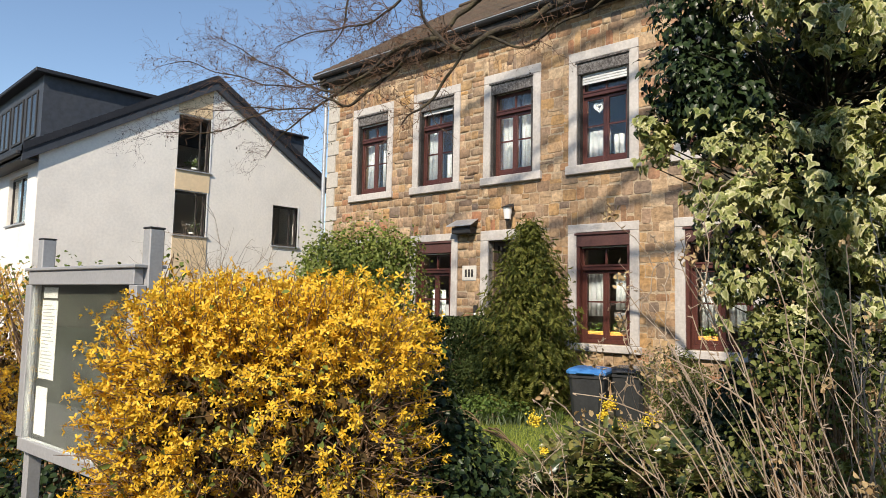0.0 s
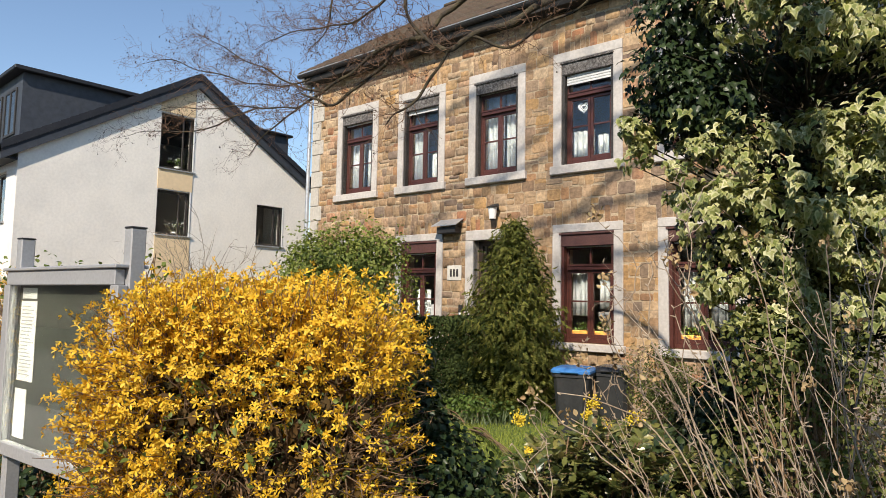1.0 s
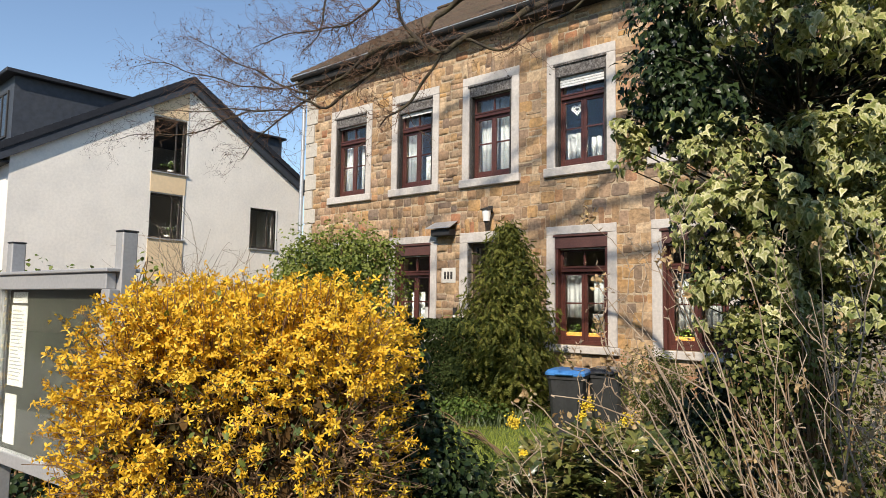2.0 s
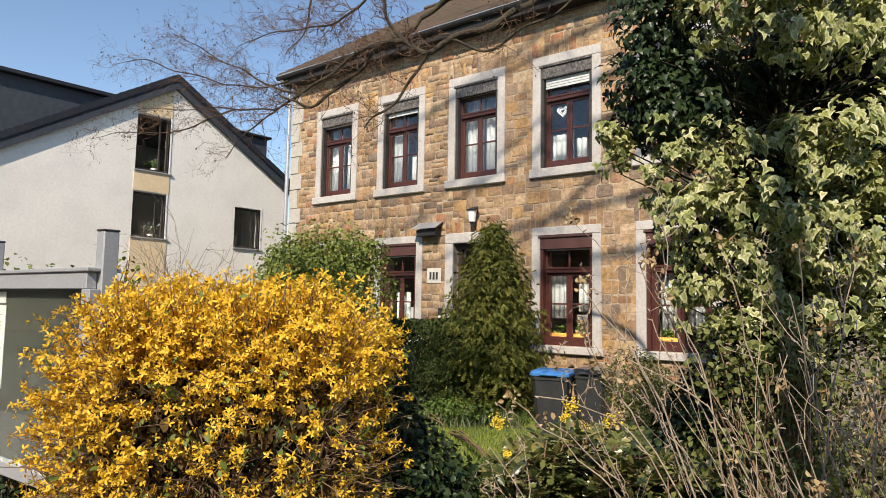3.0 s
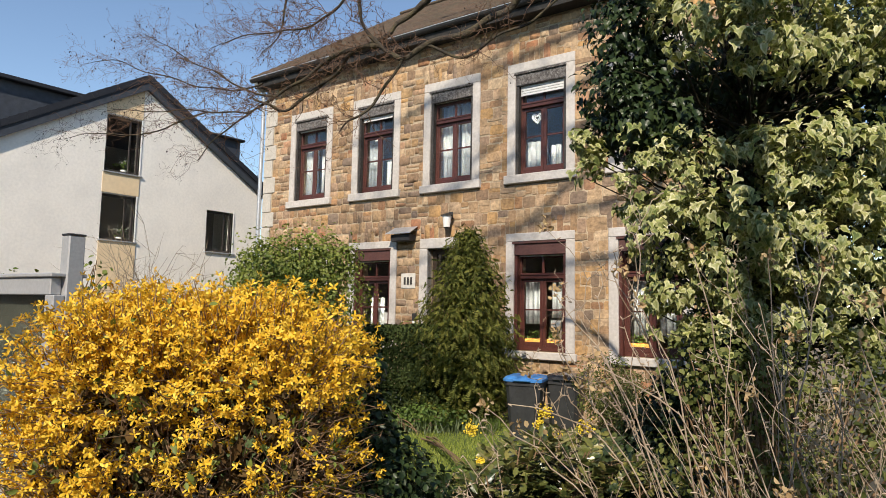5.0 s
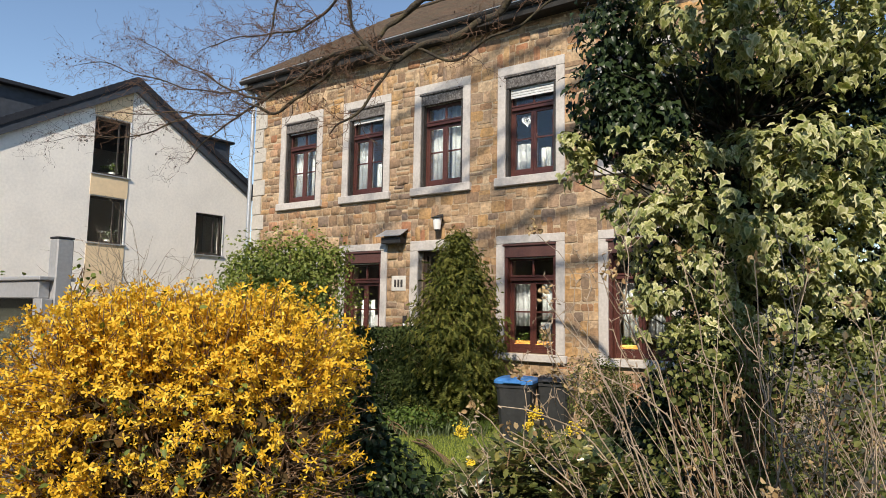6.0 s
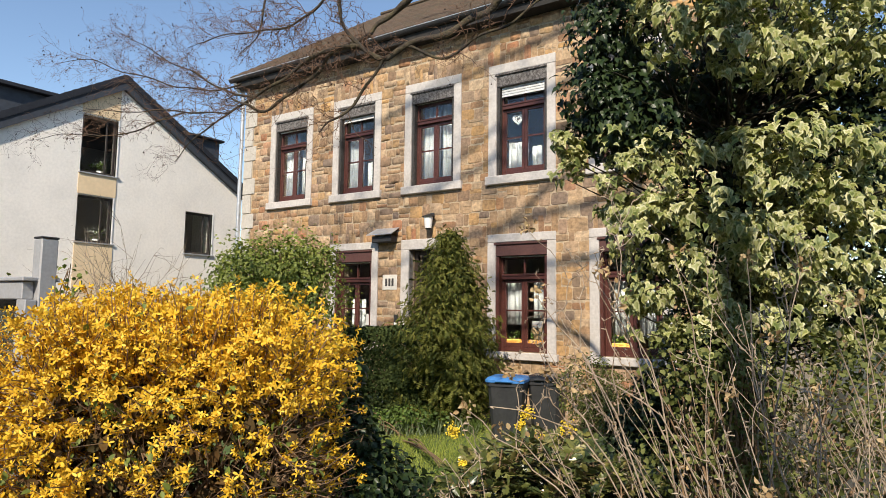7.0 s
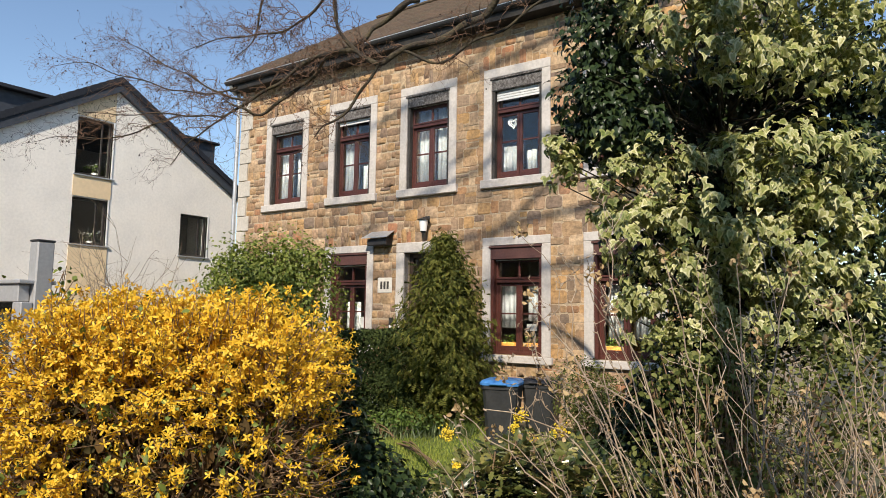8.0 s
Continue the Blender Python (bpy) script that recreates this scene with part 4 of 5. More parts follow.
leafy("privet_shrub", "loose light-green evergreen shrub before the house window", "shrub", [((-1.04, -4.48, 2.51), (0.34, 0.3, 0.26)), ((-0.56, -4.06, 2.57), (0.36, 0.3, 0.24)), ((-0.19, -3.85, 2.45), (0.2, 0.2, 0.24)), ((-1.21, -4.74, 2.26), (0.2, 0.2, 0.28)), ((-0.81, -4.25, 2.28), (0.66, 0.6, 0.5)), ((-0.90, -4.57, 2.02), (0.5, 0.5, 0.55)), ((-0.41, -4.01, 2.12), (0.5, 0.5, 0.6)), ((-0.70, -4.21, 1.56), (0.8, 0.6, 0.9))], M_SHRUB, simple_leaf(0.45), 0.046, 800, base=(-0.83, -4.14), ragged=1.05)


def clipped_hedge(at, radii):
    """A block clipped flat on top and in front, of many tiny upright leaves on short twigs."""
    th = thing("clipped_hedge", "dense dark-green clipped hedge in front of the door", "hedge")
    cen = np.array([*at, radii[2]])
    p, nn = lump_points(52000, cen, radii, AX, 9.0, 0.3)
    dent = np.array([noise.noise(Vector(q) * 3.5) for q in p])
    p = p + nn * (dent * 0.05)[:, None]
    n = len(p)
    st = Tubes()
    for i in range(60):
        e, _ = lump_points(1, cen, np.array(radii) * 0.9, AX, 7.0, 0.6)
        b = np.array([e[0][0], e[0][1], -0.02]) * 0.6 + np.array([*at, -0.02]) * 0.4
        st.add(spline([b, (b + e[0]) / 2 + rng.normal(size=3) * 0.03, e[0]], 6), np.linspace(0.012, 0.003, 6), 4)
    tagged(st.build("branch_growth", M_TWIG, th), "thin brown branches", kind="stuff")
    tagged(strew("foliage", simple_leaf(0.42), p, unit(nn + rand_dir(n) * 0.8), unit(UP * 0.9 + rand_dir(n) * 0.8 + nn * 0.4), rng.uniform(0.03, 0.05, n), [M_HEDGE], th), "tiny dark green leaves", kind="stuff")


clipped_hedge((-0.17, -2.06), (1.05, 0.45, 0.765))
leafy("box_shrub", "rounded olive-green box shrub beside the bins", "shrub", [((2.84, -1.88, 0.77), (0.42, 0.4, 0.48)), ((3.10, -1.88, 0.51), (0.4, 0.4, 0.5))], M_CURRANT, simple_leaf(0.45), 0.03, 1500, base=(2.96, -1.97))

leafy("shade_stand_in", "added dark leaf mass standing in for the shade behind the notice board", "shrub", [((1.75, -8.35, 0.35), (0.5, 0.35, 0.45)), ((2.5, -8.15, 0.35), (0.55, 0.35, 0.45)), ((1.0, -8.6, 0.3), (0.5, 0.35, 0.4))], M_LEAF_SHADED, simple_leaf(0.5), 0.05, 700, base=(1.8, -8.3))
leafy("low_evergreen", "low evergreen shrub beside the yellow forsythia, shade put into its dark leaves", "shrub", [((4.54, -8.14, 1.26), (0.12, 0.2, 0.16)), ((4.56, -8.10, 1.10), (0.18, 0.25, 0.2)), ((4.58, -8.06, 0.91), (0.24, 0.3, 0.26))], M_LEAF_SHADED, simple_leaf(0.5), 0.034, 1500, base=(4.44, -8.22), ragged=0.5)


def thuja(at, height, radius):
    th = thing("thuja", "loose conical green thuja with drooping flat sprays", "conifer")
    x, y = at
    tb = Tubes()
    tb.add(spline([(x, y, -0.02), (x + 0.02, y, height * 0.5), (x, y, height)], 14), np.linspace(0.06, 0.008, 14), 7)
    tb.build("trunk", M_BARK, th)
    br = Tubes()
    ps, zs, yd, ss = [], [], [], []
    for i in range(520):
        h = 0.10 + (height - 0.12) * rng.random() ** 0.85
        f = h / height
        r = radius * (1 - f ** 2.3) ** 0.9 * rng.uniform(0.5, 1.15) + 0.05
        a = rng.uniform(0, 2 * math.pi)
        o = np.array([math.cos(a), math.sin(a), 0])
        s = np.array([x, y, h - r * 0.25])
        e = s + o * r + UP * (r * rng.uniform(0.25, 0.7))
        m = (s + e) / 2 + o * 0.05 * r - UP * 0.03
        path = spline([s, m, e], 7)
        br.add(path, np.linspace(0.007, 0.002, 7), 3)
        k = int(16 + 26 * r / radius)
        t = rng.uniform(0.35, 1.0, k)
        q = s + (e - s) * t[:, None] + rng.normal(size=(k, 3)) * 0.06
        ps.append(q)
        side = np.cross(o, UP)
        yd.append(unit(o * 0.5 + side * rng.uniform(-0.7, 0.7, (k, 1)) + UP * rng.uniform(-1.3, 0.1, (k, 1))))
        zs.append(unit(rand_dir(k) * 0.8 + o * 0.5 + UP * 0.5))
        ss.append(rng.uniform(0.08, 0.18, k) * (0.65 + 0.45 * (1 - f)))
    tagged(br.build("branch_growth", M_TWIG, th), "thin brown branches", kind="stuff")
    lf = strew("spray_foliage", frond(), np.concatenate(ps), np.concatenate(zs), np.concatenate(yd), np.concatenate(ss), [M_THUJA], th)
    tagged(lf, "flat green scale-leaf sprays", kind="stuff")


thuja((0.35, -1.69), 3.07, 0.84)

# ---- ivy-clad tree ----
ivy = thing("ivy_clad_tree", "tree trunk smothered in large cream-and-green variegated ivy", "tree")
tb = Tubes()
ix, iy = (5.43, -5.17)
tb.add(spline([(ix, iy, -0.02), (ix + 0.05, iy, 2.0), (ix - 0.1, iy + 0.1, 4.2), (ix, iy, 6.0)], 20), np.linspace(0.22, 0.12, 20), 12)
tb.build("trunk", M_BARK, ivy)
VARI = [((5.53, -6.21, 1.97), 0.22), ((5.69, -6.05, 1.79), 0.2), ((5.45, -6.25, 1.63), 0.2), ((5.79, -5.98, 2.04), 0.2), ((5.61, -6.09, 1.54), 0.18), ((5.80, -6.10, 2.74), 0.20), ((5.98, -5.98, 2.80), 0.24), ((6.15, -5.84, 2.77), 0.22), ((5.89, -6.02, 2.55), 0.22), ((6.09, -5.86, 2.55), 0.24), ((5.40, -6.37, 3.53), 0.26), ((5.64, -6.28, 3.44), 0.30), ((5.87, -6.20, 3.40), 0.30), ((6.14, -5.89, 3.38), 0.30), ((6.39, -5.34, 3.49), 0.30), ((5.48, -6.33, 3.90), 0.36), ((5.90, -5.96, 3.88), 0.45), ((6.28, -5.49, 3.92), 0.42),
        ((4.86, -6.49, 2.68), 0.16), ((4.76, -6.53, 2.85), 0.12), ((5.10, -6.34, 2.63), 0.30), ((5.41, -6.20, 2.68), 0.24), ((5.91, -5.94, 2.66), 0.30), ((6.17, -5.64, 2.55), 0.32), ((6.36, -5.26, 2.62), 0.16), ((5.65, -5.79, 2.79), 0.22),
        ((5.21, -6.40, 2.34), 0.26), ((5.50, -6.28, 2.34), 0.30), ((5.70, -5.89, 2.32), 0.26), ((5.91, -5.97, 2.27), 0.34), ((6.15, -5.61, 2.16), 0.30), ((4.99, -6.42, 2.49), 0.16),
        ((5.34, -6.26, 2.08), 0.26), ((5.55, -6.06, 2.02), 0.28), ((5.89, -5.88, 1.93), 0.32), ((6.13, -5.52, 1.81), 0.26), ((5.18, -6.32, 1.91), 0.13), ((5.36, -6.14, 1.77), 0.22), ((5.18, -6.29, 1.72), 0.10), ((5.56, -5.88, 1.69), 0.26)]
SHADED = [((4.97, -6.48, 3.17), 0.16), ((5.02, -6.42, 2.96), 0.18), ((5.10, -6.36, 3.10), 0.2), ((5.10, -6.36, 2.84), 0.16), ((5.20, -6.28, 2.95), 0.2), ((4.90, -6.21, 3.53), 0.26), ((4.87, -6.20, 3.20), 0.24), ((4.83, -6.28, 2.95), 0.18), ((5.01, -5.83, 3.43), 0.36), ((4.95, -5.78, 3.06), 0.32), ((5.13, -5.25, 3.40), 0.40), ((5.43, -4.97, 3.37), 0.40), ((5.81, -4.70, 3.32), 0.42), ((6.17, -4.42, 3.23), 0.42), ((5.41, -5.57, 2.57), 0.40), ((5.74, -5.27, 2.51), 0.40), ((5.14, -5.84, 2.22), 0.30), ((5.53, -5.41, 2.02), 0.42), ((5.94, -5.02, 1.89), 0.4), ((5.37, -5.49, 1.57), 0.4), ((6.26, -4.98, 2.86), 0.36), ((6.31, -5.01, 2.31), 0.34), ((6.26, -4.64, 3.48), 0.40), ((6.34, -5.07, 1.89), 0.34), ((4.95, -6.25, 3.69), 0.25), ((5.05, -6.21, 4.05), 0.35), ((6.05, -4.63, 2.88), 0.40), ((6.35, -4.48, 2.75), 0.40), ((6.15, -4.65, 3.83), 0.42), ((5.50, -5.22, 3.69), 0.40), ((5.85, -4.90, 3.70), 0.40)]


def ivy_mass(name, lumps, shape, mats, per_m2, smin, smax, shell, label, gaps, out=0.75):
    ps, ns = [], []
    for c, r in lumps:
        n = int(12.6 * r * r * per_m2)
        p, nn = lump_points(n, c, (r, r, r * 0.92), None, 2.0, shell)
        nz = np.array([noise.noise(Vector(q) * 6.0) for q in p])
        p = p + nn * (nz * 0.75 * r)[:, None]
        gap = np.array([noise.noise(Vector(q) * 6.0 + Vector((4.0, 1.0, 2.0))) for q in p])
        ps.append(p[gap > gaps])
        ns.append(nn[gap > gaps])
    p, nn = np.concatenate(ps), np.concatenate(ns)
    n = len(p)
    zd = unit(nn * out + UP * 0.25 + np.array(SUN_TO) * 0.45 + rand_dir(n) * 0.65)
    yd = unit(-UP * 0.9 + rand_dir(n) * 0.6 + nn * 0.25)
    ob = strew(name, shape, p, zd, yd, smin + (smax - smin) * rng.random(n) ** 1.5, mats, ivy)
    return tagged(ob, label, kind="stuff")


for lobes in (0.7, 1.0, 1.35):
    ivy_mass("variegated_foliage", VARI, ivy_leaf((0, 1), lobes), [M_IVY_MID, M_IVY_RIM], 390, 0.024, 0.068, 0.42, "large drooping cream-edged ivy leaves", 0.10)
ivy_mass("green_foliage", SHADED, ivy_leaf((0, 0)), [M_LEAF_SHADED], 620, 0.03, 0.062, 0.6, "dark green ivy leaves, the shade of the hollows put into their colour", -0.45)
tb = Tubes()
for c, r in VARI + SHADED:
    for i in range(3):
        e = np.array(c) + rand_dir(1)[0] * r * 0.9
        s = np.array([ix, iy, c[2] - rng.uniform(0.1, 0.5)])
        tb.add(spline([s, (s + e) / 2 + rng.normal(size=3) * 0.08, e], 7), np.linspace(0.012, 0.003, 7), 4)
tagged(tb.build("vine_growth", M_BARK, ivy), "brown ivy vines", kind="stuff")

# ---- bare alder whose limbs hang over the garden ----
alder = thing("alder_tree", "bare alder with mossy limbs, fine reddish twigs and dark cones", "tree")
TRUNK = (7.89, -11.28)
limbs = Tubes()
trunk = Tubes()
top = (TRUNK[0], TRUNK[1], 5.2)
trunk.add(spline([(TRUNK[0], TRUNK[1], -0.05), (TRUNK[0], TRUNK[1], 2.0), (TRUNK[0], TRUNK[1], 5.2), (TRUNK[0], TRUNK[1], 8.5), (TRUNK[0], TRUNK[1], 18.5)], 30), np.linspace(0.125, 0.07, 30), 14)
trunk.build("trunk", M_BARK, alder)
HUB = (5.2, -7.2, 5.6)
LIMB_LINES = [
    ([top, (7.0, -9.6, 5.6), HUB, (3.80, -5.64, 4.65), (3.43, -5.74, 4.26), (2.94, -5.95, 4.10), (2.79, -6.05, 4.00), (2.57, -6.10, 4.12), (2.44, -6.23, 4.34), (2.42, -6.28, 4.67)], 0.065, 0.016),
    ([(2.79, -6.05, 4.00), (2.60, -6.15, 3.65), (2.45, -6.24, 3.50), (2.35, -6.30, 3.43), (2.30, -6.33, 3.33)], 0.020, 0.008),
    ([HUB, (4.6, -7.3, 5.5), (3.09, -5.81, 4.79), (2.96, -5.87, 4.58), (2.64, -5.96, 4.40), (2.54, -6.02, 4.24), (2.22, -6.12, 4.17), (2.04, -6.11, 4.00), (1.55, -6.30, 3.68), (1.40, -6.42, 3.74), (1.19, -6.46, 3.85)], 0.05, 0.011),
    ([(2.57, -6.10, 4.12), (2.28, -6.20, 4.14), (1.92, -6.32, 3.98), (1.46, -6.38, 3.79), (1.14, -6.48, 3.67), (0.87, -6.53, 3.52), (0.63, -6.67, 3.23)], 0.032, 0.006),
    ([(1.46, -6.38, 3.79), (1.06, -6.57, 3.96), (0.63, -6.80, 4.20), (0.16, -7.06, 4.51)], 0.016, 0.003),
    ([(1.14, -6.48, 3.67), (0.74, -6.65, 3.71), (0.19, -6.94, 3.75), (-0.32, -7.19, 3.74)], 0.014, 0.003),
    ([(2.42, -6.28, 4.67), (1.94, -6.36, 4.42), (1.48, -6.45, 4.44), (1.04, -6.64, 4.37), (0.77, -6.71, 4.35)], 0.018, 0.003),
    ([(1.71, -6.47, 4.91), (1.65, -6.47, 4.59), (1.58, -6.49, 4.38), (1.38, -6.50, 4.23)], 0.020, 0.004),
    ([(1.37, -6.47, 3.93), (0.84, -6.61, 3.93), (0.30, -6.90, 4.07), (-0.25, -7.21, 4.29), (-0.57, -7.31, 4.26)], 0.014, 0.0025),
    ([(0.74, -6.65, 3.71), (0.18, -6.91, 3.53), (-0.23, -7.21, 3.49), (-0.75, -7.47, 3.47)], 0.012, 0.0025),
    ([(2.94, -5.95, 4.10), (3.25, -5.83, 3.96), (3.64, -5.80, 4.08), (4.01, -5.68, 4.23), (4.40, -5.66, 4.41)], 0.02, 0.012),
    ([HUB, (5.2, -6.4, 6.2), (3.39, -4.96, 5.78), (1.83, -5.75, 5.87), (0.60, -6.35, 5.42)], 0.06, 0.01),
]
for z0, reach, turn, rise in ((12.4, 5.2, 222, 1.6), (13.4, 6.4, 208, 0.8), (14.2, 5.0, 238, 1.2), (15.0, 6.6, 214, 0.6), (15.8, 5.8, 228, 1.0), (16.6, 6.6, 205, 0.4), (17.3, 5.4, 218, 0.6), (18.0, 5.0, 200, 0.5), (12.8, 4.0, 50, 1.8), (16.0, 4.0, 20, 1.6)):
    a = radians(turn)
    o = Vector((math.cos(a), math.sin(a), 0))
    q = Vector((TRUNK[0], TRUNK[1], z0))
    LIMB_LINES.append(([tuple(q), tuple(q + o * reach * 0.35 + Vector((0, 0, rise * 0.5))), tuple(q + o * reach * 0.7 + Vector((0.2, 0.1, rise * 0.7))), tuple(q + o * reach + Vector((0, 0, rise)))], 0.075, 0.03))
paths = []
for ctrl, r0, r1 in LIMB_LINES:
    n = 6 * len(ctrl)
    pth = spline(ctrl, n)
    rad = np.linspace(r0, r1, n) * 0.76
    wob = np.array([[noise.noise(Vector(q) * 3 + Vector((k * 9.1, 0, 0))) for k in range(3)] for q in pth]) * 0.045
    pth = pth + wob
    limb = Tubes()
    rad = rad * np.array([1 + 0.35 * noise.noise(Vector(q) * 7) for q in pth])
    limb.add(pth, rad, 8)
    limb.build("limb", M_BARK, alder, True)
    paths.append((pth, rad))
twig = Tubes()
cones = []
LEFT = -np.array(RIGHT)


CROOK = 0.30


def sprout(p, d, length, r, level):
    n = 6
    pts = [p]
    dd = d
    for i in range(n):
        dd = unit(dd + rng.normal(size=3) * CROOK + UP * 0.015)
        pts.append(pts[-1] + dd * length / n)
    twig.add(pts, np.linspace(r, max(0.0009, r * 0.4), n + 1), 3 if level > 0 else 4)
    if level < 2:
        for i in range(rng.integers(4, 8) if level == 0 else rng.integers(2, 5)):
            j = rng.integers(1, n + 1)
            nd = unit(dd * 0.8 + rand_dir(1)[0] * 0.9 + LEFT * 0.2)
            sprout(pts[j], nd, length * rng.uniform(0.3, 0.6), r * 0.6, level + 1)
    elif rng.random() < 0.16:
        cones.append(pts[-1] - np.array([0, 0, 0.015]))


for k, (pth, rad) in enumerate(paths[:12]):
    n = len(pth)
    start = {0: 32, 2: 26, 11: 10}.get(k, 3)
    many = {0: 0.6, 1: 0.5, 2: 0.75, 3: 1.2, 5: 1.3, 7: 0.9, 9: 0.8, 10: 0.3, 11: 1.4}.get(k, 2.0)
    for i in range(start, n):
        c = rng.poisson(many)
        for _ in range(c):
            t = unit(pth[min(i + 1, n - 1)] - pth[i - 1])
            d = unit(t * 0.8 + rand_dir(1)[0] * 0.9 + LEFT * 0.25 + UP * 0.05)
            sprout(pth[i], d, rng.uniform(0.15, 0.52), min(rad[i] * 0.4, 0.0044), 0)
tagged(twig.build("twig_growth", M_ALDER, alder), "fine reddish-brown twigs", kind="stuff")
CONE = ([(0, -1, 0), (0.6, 0, 0.0), (0, 0, 0.6), (-0.6, 0, 0), (0, 0, -0.6), (0, 1, 0)], [[0, 1, 2], [0, 2, 3], [0, 3, 4], [0, 4, 1], [5, 2, 1], [5, 3, 2], [5, 4, 3], [5, 1, 4]], [0] * 8)
cp = np.array(cones)
cn = strew("cone_growth", CONE, cp, rand_dir(len(cp)), unit(rand_dir(len(cp)) * 0.5 - UP), rng.uniform(0.008, 0.014, len(cp)), [M_CONE], alder)
tagged(cn, "small dark woody cones", kind="stuff")
# shadowing upper crown, far over the view
crown = Tubes()
twig = crown
for pth, rad in paths[12:]:
    for i in range(6, len(pth), 3):
        sprout(pth[i], unit(rand_dir(1)[0] + UP * 0.2), rng.uniform(0.8, 1.7), 0.016, 0)
tagged(crown.build("upper_twig_growth", M_ALDER, alder), "twigs of the upper crown", kind="stuff")


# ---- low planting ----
leafy("laurel_shrub", "low glossy evergreen shrub, the forsythia's shade put into its dark leaves", "shrub", [((3.85, -7.14, 0.38), (0.40, 0.35, 0.38)), ((3.82, -7.60, 0.66), (0.28, 0.3, 0.45)), ((3.83, -6.59, 0.21), (0.4, 0.35, 0.35))], M_LEAF_SHADED, simple_leaf(0.5), 0.06, 520, base=(3.96, -7.30))
leafy("shaded_cover_patch", "low evergreen ground cover added before the lawn, shade put into its dark leaves", "ground cover", [(tuple(spot(d, q, 0.07)), (0.42, 0.4, 0.15)) for d, q in ((5.2, -0.35), (5.3, 0.25), (5.6, 0.8), (6.2, -0.1), (6.4, 0.5), (6.5, 1.1), (5.1, -0.9), (6.1, -0.8))], M_LEAF_SHADED, simple_leaf(0.5), 0.055, 420, base=tuple(spot(5.7, 0.2))[:2], stems=5)
leafy("dark_leaf_mass", "dark glossy leaf mass added beside the bins", "shrub", [((4.76, -4.77, 1.0), (0.34, 0.3, 0.36)), ((4.65, -4.83, 0.6), (0.45, 0.35, 0.5)), ((4.98, -4.62, 1.1), (0.32, 0.3, 0.36))], M_LEAF_SHADED, simple_leaf(0.5), 0.045, 800, base=(4.7, -4.8))
leafy("ivy_shrub", "dark ivy climbing at the shaded side of the forsythia, shade put into its leaves", "ivy", [((4.45, -8.14, 1.49), (0.10, 0.12, 0.14)), ((4.41, -8.14, 1.24), (0.15, 0.14, 0.22)), ((4.42, -8.17, 0.95), (0.17, 0.15, 0.28))], M_LEAF_SHADED, ivy_leaf((0, 0)), 0.05, 700, base=(4.39, -8.14))
leafy("currant_shrub", "fresh green small-leaved shrub under the ivy", "shrub", [((5.57, -6.40, 1.61), (0.30, 0.25, 0.20)), ((5.48, -6.47, 1.42), (0.30, 0.25, 0.22)), ((5.74, -6.22, 1.37), (0.32, 0.25, 0.28)), ((5.99, -6.01, 1.50), (0.30, 0.25, 0.3)), ((5.69, -6.24, 1.07), (0.45, 0.25, 0.25)), ((6.17, -5.83, 1.32), (0.35, 0.25, 0.35)), ((6.38, -5.79, 1.40), (0.3, 0.25, 0.4)), ((6.29, -6.37, 1.03), (0.45, 0.25, 0.3)), ((6.00, -6.48, 0.94), (0.4, 0.25, 0.25)), ((5.38, -6.37, 0.98), (0.3, 0.25, 0.2))], M_CURRANT, simple_leaf(0.5), 0.032, 520, base=(5.68, -6.16), stems=12)


def leaflet():
    v = [(0, 0, 0), (0.2, 0.12, 0.05), (0.16, 0.28, 0.03), (0.27, 0.42, 0.06), (0.2, 0.58, 0.03), (0.22, 0.74, 0.05), (0.1, 0.85, 0.01), (0, 1.05, -0.04)]
    n = len(v)
    v = v + [(-x, y, z) for x, y, z in v[1:-1]]
    v.append((0, 0.5, -0.02))
    c = len(v) - 1
    ringi = list(range(n)) + list(range(len(v) - 2, n - 1, -1))
    return v, [[ringi[i], ringi[(i + 1) % len(ringi)], c] for i in range(len(ringi))], [0] * len(ringi)


def mahonia(spots):
    """Spiny pinnate leaves in whorls on short stems."""
    bush = thing("mahonia_bush", "glossy spiny-leaved mahonia with clusters of yellow flowers", "bush")
    st = Tubes()
    ps, zs, ys_, ss = [], [], [], []
    for (x, y, z) in spots:
        b = np.array([x + rng.normal() * 0.1, y + rng.normal() * 0.1, -0.02])
        t = np.array([x, y, z])
        st.add(spline([b, (b + t) / 2 + rng.normal(size=3) * 0.04, t], 8), np.linspace(0.010, 0.005, 8), 5)
        for h in np.arange(0.3, 1.0, 0.2):
            c0 = b + (t - b) * h
            for k in range(5):
                a = rng.uniform(0, 6.28)
                o = np.array([math.cos(a), math.sin(a), rng.uniform(0.1, 0.7)])
                o = o / np.linalg.norm(o)
                ln = rng.uniform(0.14, 0.24)
                e = c0 + o * ln
                st.add([c0, (c0 + e) / 2 + UP * 0.01, e], [0.003, 0.0025, 0.0015], 3)
                side = unit(np.cross(o, UP))
                nrm = unit(np.cross(side, o))
                for j in range(4):
                    q = c0 + (e - c0) * (0.35 + 0.2 * j)
                    for sg in (-1, 1):
                        ps.append(q)
                        ys_.append(unit(side * sg + o * 0.45))
                        zs.append(unit(nrm + rng.normal(size=3) * 0.55))
                        ss.append(rng.uniform(0.055, 0.092))
                ps.append(e)
                ys_.append(o)
                zs.append(nrm)
                ss.append(0.075)
    tagged(st.build("stem_growth", M_TWIG, bush), "short woody stems", kind="stuff")
    tagged(strew("foliage", leaflet(), np.array(ps), np.array(zs), np.array(ys_), np.array(ss), [M_MAHONIA], bush), "glossy dark spiny leaflets", kind="stuff")
    return bush


